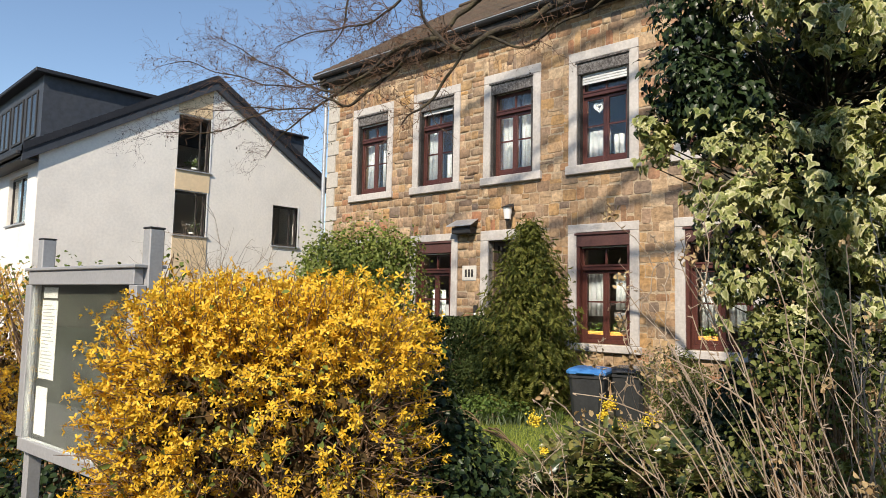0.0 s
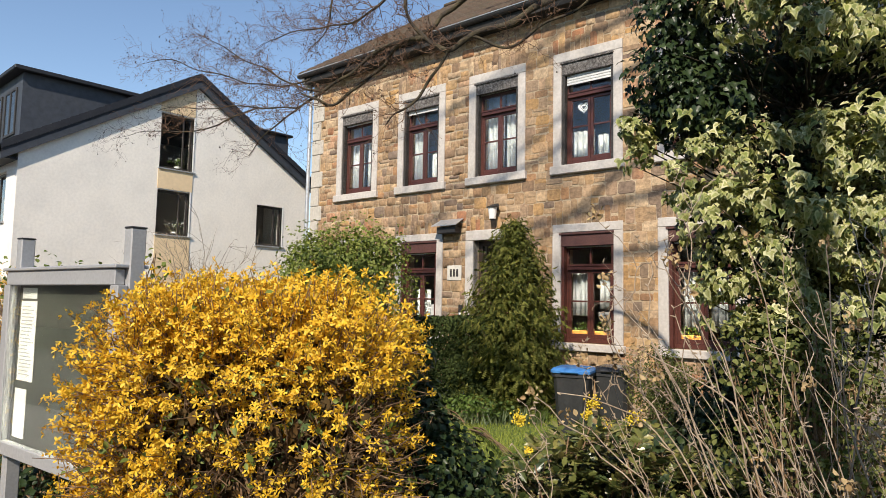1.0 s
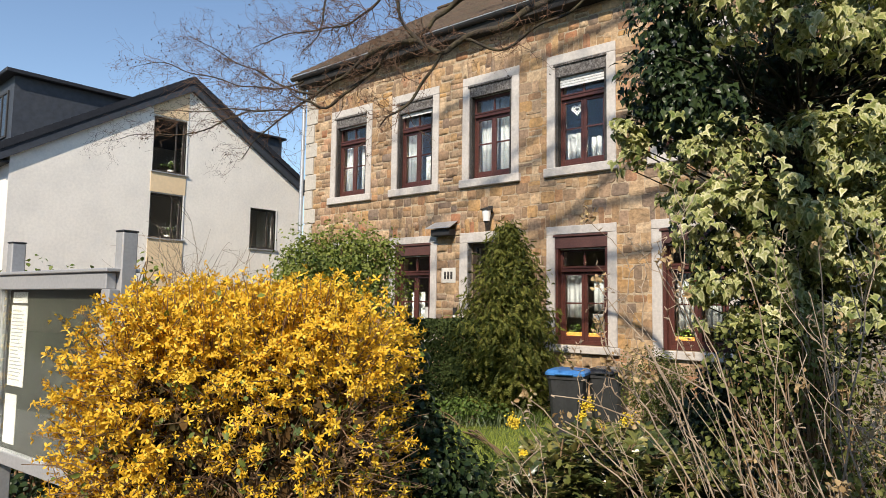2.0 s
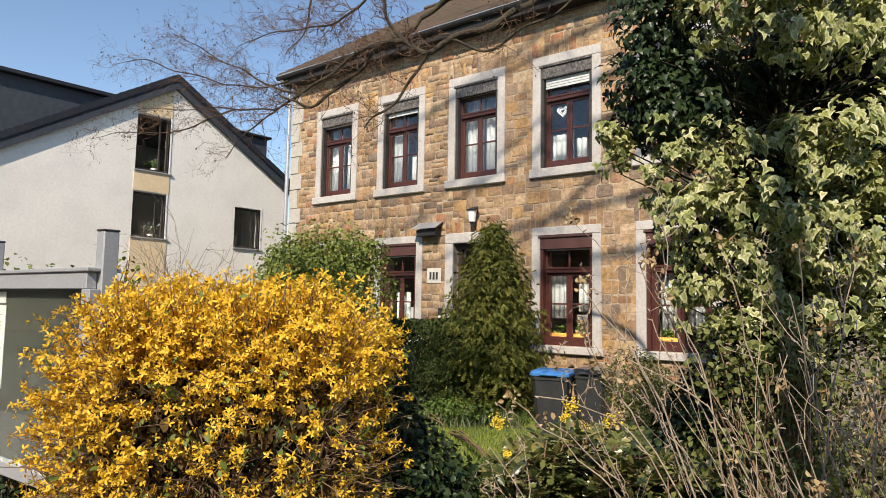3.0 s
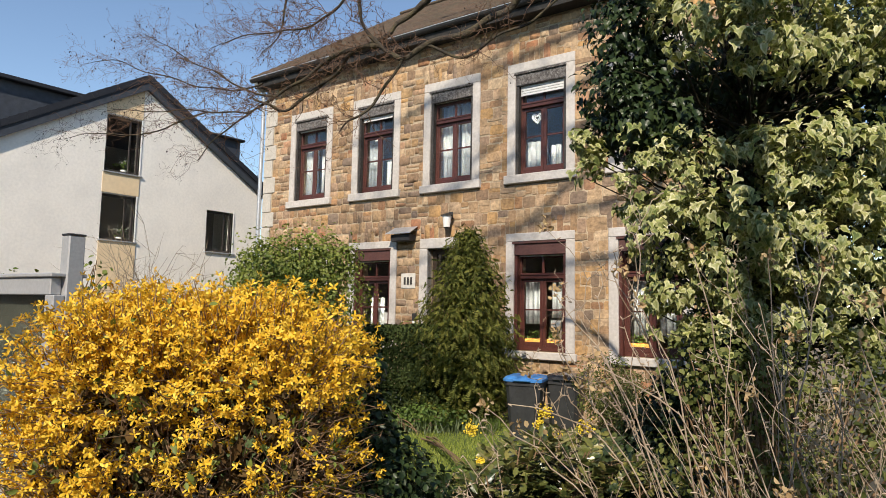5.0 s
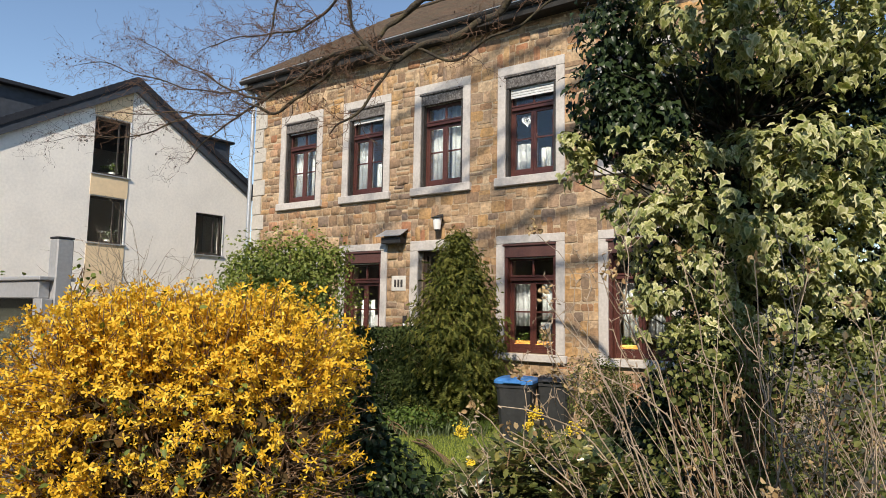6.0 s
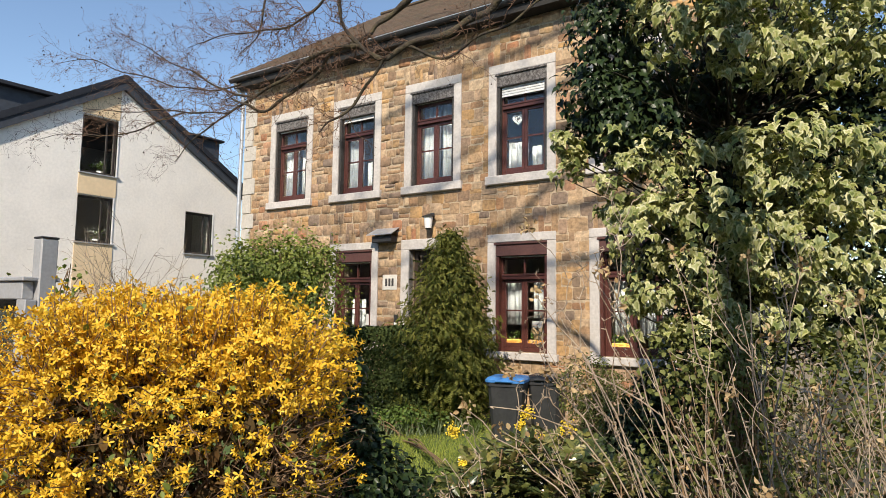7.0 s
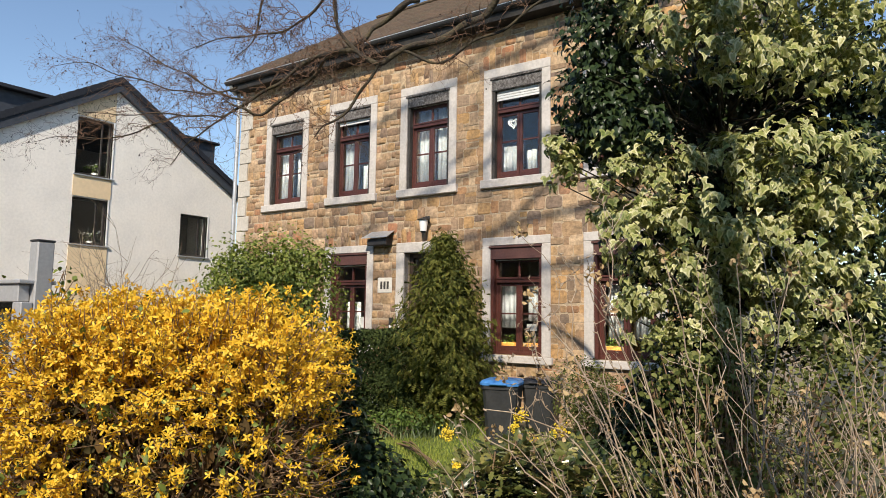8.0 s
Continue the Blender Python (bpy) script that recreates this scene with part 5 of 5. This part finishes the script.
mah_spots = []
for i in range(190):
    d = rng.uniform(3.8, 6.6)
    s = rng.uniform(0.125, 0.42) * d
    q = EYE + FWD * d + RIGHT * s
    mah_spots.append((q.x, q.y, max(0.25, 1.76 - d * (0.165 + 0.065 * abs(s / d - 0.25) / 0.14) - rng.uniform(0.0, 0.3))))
mahonia_bush = mahonia(mah_spots)
BEAD = ([(0, -1, 0), (1, 0, 0.0), (0, 0, 1), (-1, 0, 0), (0, 0, -1), (0, 1, 0)], [[0, 1, 2], [0, 2, 3], [0, 3, 4], [0, 4, 1], [5, 2, 1], [5, 3, 2], [5, 4, 3], [5, 1, 4]], [0] * 8)
for c, r in (((3.48, -5.90, 0.85), 0.06), ((3.92, -5.52, 0.99), 0.055), ((4.10, -5.61, 0.79), 0.075), ((4.25, -5.48, 0.90), 0.065), ((4.22, -5.50, 0.81), 0.05), ((4.20, -6.31, 0.61), 0.045), ((4.75, -6.09, 0.70), 0.05), ((4.84, -6.01, 0.66), 0.035), ((3.76, -6.17, 0.69), 0.03), ((3.88, -5.54, 0.90), 0.04)):
    n = int(60 + 1100 * r)
    p = np.array(c) + rng.normal(size=(n, 3)) * r * 0.45
    tagged(strew("flower_cluster", BEAD, p, rand_dir(n), rand_dir(n), rng.uniform(0.006, 0.011, n), [M_BLOOM], mahonia_bush), "cluster of small yellow flowers", kind="stuff")


# ---- dry shrub of bare stems ----
dry = thing("dry_shrub", "leafless shrub of pale brown stems with withered flower heads", "shrub")
ds = Tubes()
heads, hn = [], []


def dry_stem(b, e, r, level=0):
    bow = (b + e) / 2 + rng.normal(size=3) * 0.05 + UP * 0.06
    pth = spline([b, bow, e], 9)
    pth = pth + rng.normal(size=pth.shape) * 0.009
    ds.add(pth, np.linspace(r, r * 0.5, 9), 5)
    for i in range(2, 9):
        if rng.random() < 0.5:
            q = pth[i]
            o = unit(rand_dir(1)[0] + UP * 0.4)
            ds.add([q, q + o * 0.012, q + o * 0.024], [0.0035, 0.0038, 0.001], 4)
    if level < 2:
        for k in range(rng.integers(1, 4) if level == 0 else rng.integers(0, 3)):
            i = rng.integers(3, 8)
            d = unit(unit(e - b) * 0.8 + rand_dir(1)[0] * 0.55 + UP * 0.3)
            dry_stem(pth[i], pth[i] + d * np.linalg.norm(e - b) * rng.uniform(0.2, 0.42), r * 0.6, level + 1)
    if rng.random() < (0.22 if level == 0 else 0.09):
        heads.append(e)
        hn.append(unit(e - b))


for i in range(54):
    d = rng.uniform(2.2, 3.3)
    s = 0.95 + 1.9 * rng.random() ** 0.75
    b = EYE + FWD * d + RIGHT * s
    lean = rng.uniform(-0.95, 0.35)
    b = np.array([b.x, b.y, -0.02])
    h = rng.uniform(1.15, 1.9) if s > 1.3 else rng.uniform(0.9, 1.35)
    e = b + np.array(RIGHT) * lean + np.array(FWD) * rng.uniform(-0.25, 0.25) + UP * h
    dry_stem(b, e, rng.uniform(0.0024, 0.0048))
# long lean stems that reach over the mahonia
for b, e in (((5.59, -7.09, 0.73), (5.29, -7.45, 1.48)), ((5.46, -7.21, 0.73), (4.93, -7.63, 1.37)), ((5.35, -7.31, 0.73), (4.83, -7.71, 1.35)), ((5.57, -7.25, 0.77), (5.17, -7.56, 1.52)), ((5.32, -7.34, 0.73), (4.95, -7.59, 1.25)), ((5.63, -7.20, 0.77), (5.37, -7.44, 1.99)), ((5.56, -7.26, 0.77), (5.10, -7.53, 1.87)), ((5.79, -7.05, 0.77), (5.30, -7.58, 1.57)), ((5.96, -7.04, 0.81), (5.63, -7.21, 2.08)), ((6.06, -6.95, 0.82), (5.88, -6.98, 2.03)), ((5.90, -6.96, 0.78), (6.07, -6.80, 2.01)), ((4.82, -7.78, 0.71), (4.85, -7.80, 1.07)), ((5.72, -7.12, 0.77), (5.39, -7.41, 1.94))):
    dry_stem(np.array(b), np.array(e), 0.005)
    if rng.random() < 0.85:
        heads.append(np.array(e))
        hn.append(unit(np.array(e) - np.array(b)))
tagged(ds.build("stem_growth", M_DRYSTEM, dry), "pale brown bare stems", kind="stuff")
hp, hz, hy, hs_ = [], [], [], []
for c, d in zip(heads, hn):
    k = rng.integers(9, 20)
    hp.append(c + rng.normal(size=(k, 3)) * 0.019)
    hy.append(unit(d * 0.6 + rand_dir(k)))
    hz.append(rand_dir(k))
    hs_.append(rng.uniform(0.016, 0.034, k))
tagged(strew("withered_head", simple_leaf(0.42, 0.2), np.concatenate(hp), np.concatenate(hz), np.concatenate(hy), np.concatenate(hs_), [M_DRYLEAF], dry), "withered papery tan flower heads", kind="stuff")

# ---- rose sprigs behind the notice board ----
leafy("rose_shrub", "sparse thorny rose shrub with small leaves behind the notice board", "shrub", [((0.99, -8.63, 1.87), (0.25, 0.2, 0.22)), ((1.21, -8.42, 1.84), (0.25, 0.2, 0.2)), ((2.01, -8.22, 1.90), (0.14, 0.14, 0.22)), ((0.51, -8.81, 1.84), (0.25, 0.2, 0.22))], M_SPRIG, simple_leaf(0.45), 0.035, 150, base=(1.08, -8.39), stems=14)

# ---- bare shrub beyond the forsythia ----
bare = thing("bare_shrub", "thin leafless shrub in front of the white house", "shrub")
twig = Tubes()
CROOK = 0.10
for i in range(55):
    q = np.array((-2.52, -5.42, 1.51)) * [1, 1, 0] + rng.normal(size=3) * [0.25, 0.25, 0]
    sprout(q + UP * 0.0, unit(UP * 2.2 + rand_dir(1)[0] * 0.4), rng.uniform(1.3, 2.15), 0.011, 0)
tagged(twig.build("twig_growth", M_DRYSTEM, bare), "thin bare twigs", kind="stuff")

# ---- grass and herbs ----
M_HERB = mat("grey_green_herb", (0.16, 0.20, 0.10), 0.6, per="island", ramp=[(0.07, 0.10, 0.04), (0.13, 0.16, 0.07), (0.10, 0.13, 0.05)], vary=0.12, grain=0.12)
BLADE = ([(-0.04, 0, 0), (0.04, 0, 0), (0.03, 0.55, 0.06), (-0.03, 0.55, 0.06), (0, 1.0, 0.22)], [[0, 1, 2, 3], [3, 2, 4]], [0, 0])


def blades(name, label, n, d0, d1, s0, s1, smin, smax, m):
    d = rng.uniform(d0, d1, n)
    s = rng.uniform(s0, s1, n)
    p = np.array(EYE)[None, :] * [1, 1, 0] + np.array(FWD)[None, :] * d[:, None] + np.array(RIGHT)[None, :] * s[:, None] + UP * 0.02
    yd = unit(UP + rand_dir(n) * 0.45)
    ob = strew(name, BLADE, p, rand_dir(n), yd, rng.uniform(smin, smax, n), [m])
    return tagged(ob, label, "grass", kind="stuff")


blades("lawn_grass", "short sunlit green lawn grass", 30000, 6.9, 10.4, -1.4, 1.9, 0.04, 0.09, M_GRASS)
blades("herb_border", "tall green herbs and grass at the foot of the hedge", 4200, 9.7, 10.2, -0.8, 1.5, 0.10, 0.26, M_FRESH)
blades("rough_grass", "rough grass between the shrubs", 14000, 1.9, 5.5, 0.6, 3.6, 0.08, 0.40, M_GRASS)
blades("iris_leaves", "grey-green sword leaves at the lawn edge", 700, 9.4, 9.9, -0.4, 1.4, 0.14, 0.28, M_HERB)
leafy("ground_cover", "low leafy ground cover along the lawn", "ground cover", [((0.45, -2.69, 0.25), (0.55, 0.2, 0.18)), ((-0.04, -3.11, 0.22), (0.5, 0.2, 0.18)), ((3.05, -5.14, 0.27), (0.25, 0.25, 0.12))], M_FRESH, simple_leaf(0.4), 0.05, 600, base=(0.4, -2.85), stems=5)

# ---- bins ----
M_BIN = mat("dark_bin_plastic", (0.028, 0.029, 0.031), 0.45, grain=0.15, grain_scale=30, stain=(0.05, 0.05, 0.05), stain_scale=5)
M_LIDBLACK = mat("black_lid_plastic", (0.035, 0.035, 0.037), 0.22, grain=0.15, grain_scale=30, stain=(0.10, 0.10, 0.10), stain_scale=9, spec=0.7)
M_LIDBLUE = mat("blue_lid_plastic", (0.05, 0.19, 0.48), 0.4, grain=0.1, grain_scale=20, stain=(0.08, 0.24, 0.50), stain_scale=6)


def wheelie_bin(m, lid_mat, label):
    b = thing("wheelie_bin", label, "bin", m, group="bins by the house")

    def ringed(levels):
        bm = bmesh.new()
        rings = []
        for z, w, dd, yo in levels:
            c = 0.05
            pts = [(-w + c, -dd), (w - c, -dd), (w, -dd + c), (w, dd - c), (w - c, dd), (-w + c, dd), (-w, dd - c), (-w, -dd + c)]
            rings.append([bm.verts.new((x, y + yo, z)) for x, y in pts])
        for r0, r1 in zip(rings, rings[1:]):
            for i in range(8):
                j = (i + 1) % 8
                bm.faces.new((r0[i], r0[j], r1[j], r1[i]))
        bm.faces.new(rings[0][::-1])
        bm.faces.new(rings[-1])
        return bm

    part("body", ringed([(0.06, 0.18, 0.20, 0), (0.45, 0.21, 0.24, 0), (0.80, 0.235, 0.265, 0), (0.80, 0.25, 0.28, 0), (0.85, 0.25, 0.28, 0)]), M_BIN, b)
    lid = part("lid", ringed([(0.852, 0.265, 0.295, 0), (0.885, 0.265, 0.295, 0), (0.915, 0.24, 0.26, 0.01), (0.925, 0.20, 0.21, 0.01)]), lid_mat, b, "rounded plastic lid")
    part("lid_grip", boxes((-0.12, 0.12, -0.325, -0.29, 0.86, 0.885), bevel=0.008), lid_mat, lid)
    part("handle", boxes((-0.2, 0.2, 0.30, 0.335, 0.84, 0.87), (-0.2, -0.17, 0.27, 0.30, 0.84, 0.87), (0.17, 0.2, 0.27, 0.30, 0.84, 0.87), bevel=0.008), M_BIN, b)
    for sx in (-0.23, 0.23):
        bm = bmesh.new()
        bmesh.ops.create_cone(bm, cap_ends=True, segments=20, radius1=0.1, radius2=0.1, depth=0.045, matrix=Matrix.Translation((sx, 0.22, 0.10)) @ Matrix.Rotation(math.pi / 2, 4, "Y"))
        part("wheel", bm, M_BIN, b)
    return b


wheelie_bin(pose(*(1.84, -2.30), 0.0, 0, 0, 18), M_LIDBLUE, "dark wheelie bin with a bright blue lid")
wheelie_bin(pose(*(2.16, -1.75), 0.0, 0, 0, 14), M_LIDBLACK, "dark wheelie bin with a black lid")

# ---- small things on the house front ----
placed = set(scene.objects)
lamp = thing("wall_lamp", "white glass wall lamp under a small dark cap above the door", "lamp", pose(-0.63, -0.03, 3.49))
M_OPAL = mat("opal_glass", (0.78, 0.77, 0.74), 0.35, grain=0.03)
bm = bmesh.new()
bmesh.ops.create_cone(bm, cap_ends=True, segments=20, radius1=0.062, radius2=0.088, depth=0.22, matrix=Matrix.Translation((0, -0.12, -0.02)))
part("shade", bm, M_OPAL, lamp, "tapered white glass shade")
bm = bmesh.new()
bmesh.ops.create_cone(bm, cap_ends=True, segments=20, radius1=0.125, radius2=0.05, depth=0.035, matrix=Matrix.Translation((0, -0.12, 0.11)))
part("cap", bm, M_GUTTER, lamp)
part("bracket", boxes((-0.025, 0.025, -0.12, 0.0, 0.125, 0.15), (-0.05, 0.05, -0.004, 0.016, 0.04, 0.18), bevel=0.005), M_GUTTER, lamp)
bm = bmesh.new()
bmesh.ops.create_cone(bm, cap_ends=True, segments=16, radius1=0.035, radius2=0.055, depth=0.03, matrix=Matrix.Translation((0, -0.12, -0.145)))
part("finial", bm, M_GUTTER, lamp)

hood = thing("wall_hood", "small sloping zinc hood fixed to the stone wall", "hood", pose(-1.72, 0, 3.31))
bm = bmesh.new()
pv = [(-0.29, -0.02, 0.13), (0.29, -0.02, 0.13), (0.32, -0.30, -0.02), (-0.32, -0.30, -0.02), (-0.29, -0.02, 0.118), (0.29, -0.02, 0.118), (0.32, -0.30, -0.032), (-0.32, -0.30, -0.032)]
vv = [bm.verts.new(p) for p in pv]
for f in ((0, 3, 2, 1), (4, 5, 6, 7), (0, 1, 5, 4), (1, 2, 6, 5), (2, 3, 7, 6), (3, 0, 4, 7)):
    bm.faces.new([vv[i] for i in f])
part("sheet", bm, M_ZINC, hood, "bent zinc sheet")
part("vent_box", boxes((-0.24, 0.24, -0.22, -0.02, -0.17, -0.04), bevel=0.01), M_GUTTER, hood)

plate = thing("number_plate", "small square white enamel house number plate", "plate", pose(-1.64, -0.02, 2.355))
part("plate_face", boxes((-0.18, 0.18, -0.006, 0.012, -0.15, 0.15), bevel=0.006), mat("aged_enamel", (0.64, 0.60, 0.53), 0.45, grain=0.06, stain=(0.45, 0.40, 0.34), stain_scale=9), plate)
for i in range(3):
    part("bar", boxes((-0.105 + i * 0.08, -0.055 + i * 0.08, -0.010, -0.0065, -0.075, 0.075)), M_GUIDE, plate, "dark bar")
bell = thing("door_bell", "dark door bell plate with a white name tag", "bell", pose(-1.46, -0.02, 1.58))
part("bell_plate", boxes((-0.05, 0.05, -0.02, 0.012, -0.12, 0.14), bevel=0.006), M_GUIDE, bell)
part("name_tag", boxes((-0.03, 0.03, -0.026, -0.0205, -0.10, -0.01)), M_WHITEFRAME, bell)

# heart hung in an upper window
bm = bmesh.new()
for k, sc in ((0, 0.105), (1, 0.055)):
    n = 36
    ringv = []
    for i in range(n):
        t = 2 * math.pi * i / n
        hx = 16 * math.sin(t) ** 3 / 17
        hz = (13 * math.cos(t) - 5 * math.cos(2 * t) - 2 * math.cos(3 * t) - math.cos(4 * t)) / 17
        ringv.append([bm.verts.new((1.095 + hx * sc * g, 0.205 + yo, 5.30 + hz * sc * g)) for g, yo in ((1.15, -0.006), (0.78, -0.006), (0.78, 0.006), (1.15, 0.006))])
    for i in range(n):
        a, b = ringv[i], ringv[(i + 1) % n]
        for q in range(4):
            w = (q + 1) % 4
            bm.faces.new((a[q], b[q], b[w], a[w]))
tagged(part("heart_ornament", bm, M_WHITEFRAME), "white openwork heart hanging in the upper window", "ornament")

# planters and notes in the ground-floor windows
M_ORANGE = mat("orange_planter", (0.62, 0.27, 0.05), 0.6, grain=0.1, grain_scale=20, stain=(0.5, 0.22, 0.05), stain_scale=5)
for a, b in ((0.86, 1.24), (1.30, 1.66), (2.79, 3.18)):
    pl = thing("planter", "orange box planter standing behind the window", "planter", group="planters in the windows")
    part("trough", boxes((a, b, 0.20, 0.34, 1.19, 1.32), bevel=0.01), M_ORANGE, pl)
    n = 60
    p = np.stack([rng.uniform(a, b, n), rng.uniform(0.22, 0.32, n), 1.31 + rng.random(n) * 0.13], 1)
    tagged(strew("plant", simple_leaf(0.5), p, rand_dir(n), unit(rand_dir(n) + UP), rng.uniform(0.03, 0.06, n), [M_FRESH], pl), "small green plants", kind="stuff")
for x0, z0, w, h in ((1.42, 1.54, 0.19, 0.11), (-2.36, 1.50, 0.11, 0.22)):
    tagged(part("window_note", boxes((x0, x0 + w, 0.128, 0.132, z0, z0 + h)), M_PAPER), "white paper note in the window", "note", "notes in the windows")

turn_since(placed)

# potted plants in the stair windows
for z in (3.63, 5.67):
    pt = thing("potted_plant", "potted plant with small white blossoms behind the stair window", "plant", pose(WX - 0.26, -0.78, z), "plants in the stair windows")
    bm = bmesh.new()
    bmesh.ops.create_cone(bm, cap_ends=True, segments=16, radius1=0.07, radius2=0.095, depth=0.16, matrix=Matrix.Translation((0, 0, 0.08)))
    part("pot", bm, M_WHITEFRAME, pt)
    n = 40
    p = rng.normal(size=(n, 3)) * [0.06, 0.16, 0.08] + [0, 0, 0.30]
    tagged(strew("plant_foliage", simple_leaf(0.4), p, rand_dir(n), unit(rand_dir(n) + UP), rng.uniform(0.05, 0.10, n), [M_FRESH], pt), "green leaves", kind="stuff")
    p = rng.normal(size=(22, 3)) * [0.05, 0.16, 0.08] + [0.03, 0, 0.38]
    tagged(strew("plant_blossom", petal_flower(), p, rand_dir(22), rand_dir(22), rng.uniform(0.02, 0.035, 22), [M_WHITEFRAME], pt), "small white blossoms", kind="stuff")
    part("shelf", boxes((-0.12, 0.10, -0.68, 0.34, -0.03, -0.002)), M_WHITEFRAME, pt)

# papers in the notice board
for x0, x1, z0, z1, lines in ((0.10, 0.30, 1.735, 1.80, 1), (0.09, 0.31, 1.24, 1.72, 20), (0.08, 0.24, 0.90, 1.19, 0)):
    pp = thing("paper_sheet", "white printed sheet pinned in the notice board", "paper", pose(P1.x, P1.y, 0, 0, 0, bang), "sheets in the notice board")
    part("sheet", boxes((x0, x1, -0.0385, -0.0355, z0, z1)), M_PAPER, pp)
    for i in range(lines):
        zz = z1 - 0.03 - i * (z1 - z0 - 0.05) / max(1, lines)
        part("print_bar", boxes((x0 + 0.02, x1 - 0.02 - rng.uniform(0, 0.08), -0.0402, -0.0388, zz - 0.006, zz)), M_INK, pp)

# ---- stonework of the front ----
def stone_shape(k):
    r = np.random.default_rng(100 + k)
    bm = bmesh.new()

    def ringz(y, inset, jit):
        c = 0.5 - inset
        pts = [(-c, -c * 0.72), (-c * 0.78, -c), (c * 0.78, -c), (c, -c * 0.72), (c, c * 0.72), (c * 0.78, c), (-c * 0.78, c), (-c, c * 0.72)]
        return [bm.verts.new((x + r.uniform(-jit, jit), y + r.uniform(-jit, jit) * 0.6, z + r.uniform(-jit, jit))) for x, z in pts]

    r0 = ringz(0.6, 0.0, 0.0)
    r1 = ringz(-0.45, 0.012, 0.035)
    r2 = ringz(-0.95, 0.04, 0.04)
    for a, b in ((r0, r1), (r1, r2)):
        for i in range(8):
            j = (i + 1) % 8
            bm.faces.new((a[i], b[i], b[j], a[j]))
    c = bm.verts.new((r.uniform(-0.1, 0.1), -1.0 + r.uniform(-0.3, 0.25), r.uniform(-0.1, 0.1)))
    for i in range(8):
        j = (i + 1) % 8
        bm.faces.new((r2[i], c, r2[j]))
    bmesh.ops.recalc_face_normals(bm, faces=bm.faces)
    me = bpy.data.meshes.new("stone")
    bm.to_mesh(me)
    bm.free()
    me.materials.append(M_STONE)
    return me


SHAPES = [stone_shape(k) for k in range(24)]
stones = []
srng = random.Random(5)
arches = [(a - 0.2, b + 0.2, z + 0.17, z + 0.17 + 0.27) for a, b in BAYS for z in (UP_Z[1],)] + [(a - 0.2, b + 0.2, LOW_Z[1] + 0.155, LOW_Z[1] + 0.42) for a, b in BAYS]


def fill_row(x0, x1, z0, z1, wmin, wmax):
    x = x0
    while x < x1 - 0.02:
        w = srng.uniform(wmin, wmax)
        if x1 - x - w < wmin * 0.7:
            w = x1 - x
            if w > wmax * 1.25:
                w /= 2
        if z1 - z0 > 0.15 and w < 0.40 and srng.random() < 0.22:
            zm = z0 + (z1 - z0) * srng.uniform(0.42, 0.58)
            stones.append((x, x + w, z0, zm))
            stones.append((x, x + w, zm, z1))
        else:
            stones.append((x, x + w, z0, z1))
        x += w


def minus(spans, a, b):
    out = []
    for s, e in spans:
        if b <= s or a >= e:
            out.append((s, e))
        else:
            if a - s > 0.06:
                out.append((s, a))
            if e - b > 0.06:
                out.append((b, e))
    return out


z = 0.0
while z < HZ - 0.04:
    h = min(srng.choice([0.13, 0.15, 0.17, 0.19, 0.21, 0.24]), HZ - z)
    spans = [(HX0 + 0.30, HX1)]
    for o in OPEN:
        if z < o[3] - 0.0 and z + h > o[2] - 0.14:
            spans = minus(spans, o[0] - 0.13, o[1] + 0.13)
        elif z < o[3] + 0.17 and z + h > o[3]:
            spans = minus(spans, o[0] - 0.13, o[1] + 0.13)
    for a0, a1, b0, b1 in arches:
        mid = z + h / 2
        if b0 < mid < b1:
            spans = minus(spans, a0, a1)
    for s, e in spans:
        fill_row(s, e, z, z + h, 0.11, 0.34)
    z += h
for a0, a1, b0, b1 in arches:
    fill_row(a0, a1, b0 - 0.03, b1 + 0.02, 0.08, 0.15)

near = [s for s in stones if -0.4 < (s[0] + s[1]) / 2 < 2.7 and (s[2] + s[3]) / 2 > 0.9]
srng.shuffle(near)
near.sort(key=lambda s: abs((s[2] + s[3]) / 2 - 3.7))
chosen = set(near[:300])


def stone_place(s):
    g = 0.003 + 0.009 * srng.random()
    s = (s[0], s[1], s[2] + srng.uniform(-0.02, 0.022), s[3] + srng.uniform(-0.022, 0.02))
    dep = 0.004 + 0.009 * srng.random()
    return Matrix.Translation(((s[0] + s[1]) / 2, 0.0, (s[2] + s[3]) / 2)) @ Matrix.Rotation(radians(srng.uniform(-1.5, 1.5)), 4, "Y") @ Matrix.Diagonal((s[1] - s[0] - g, dep, s[3] - s[2] - g, 1))


bulk_v, bulk_l, bulk_s, bn = [], [], [], 0
cache = []
for me in SHAPES:
    v = np.array([u.co[:] for u in me.vertices])
    f = [list(p.vertices) for p in me.polygons]
    cache.append((v, np.concatenate([np.array(q) for q in f]), [len(q) for q in f]))
for s in stones:
    m = stone_place(s)
    k = srng.randrange(24)
    if s in chosen:
        ob = new("stone", SHAPES[k])
        ob.parent = wall_front
        ob.matrix_basis = m
    else:
        v, l, c = cache[k]
        mm = np.array(m)
        bulk_v.append(v @ mm[:3, :3].T + mm[:3, 3])
        bulk_l.append(l + bn)
        bulk_s += c
        bn += len(v)
bulk = new("stonework", mesh_np("stonework", np.concatenate(bulk_v), np.concatenate(bulk_l), bulk_s, [M_STONE_BULK]))
bulk.parent = wall_front
tagged(bulk, "coursed ochre, brown and grey sandstone blocks", kind="stuff")
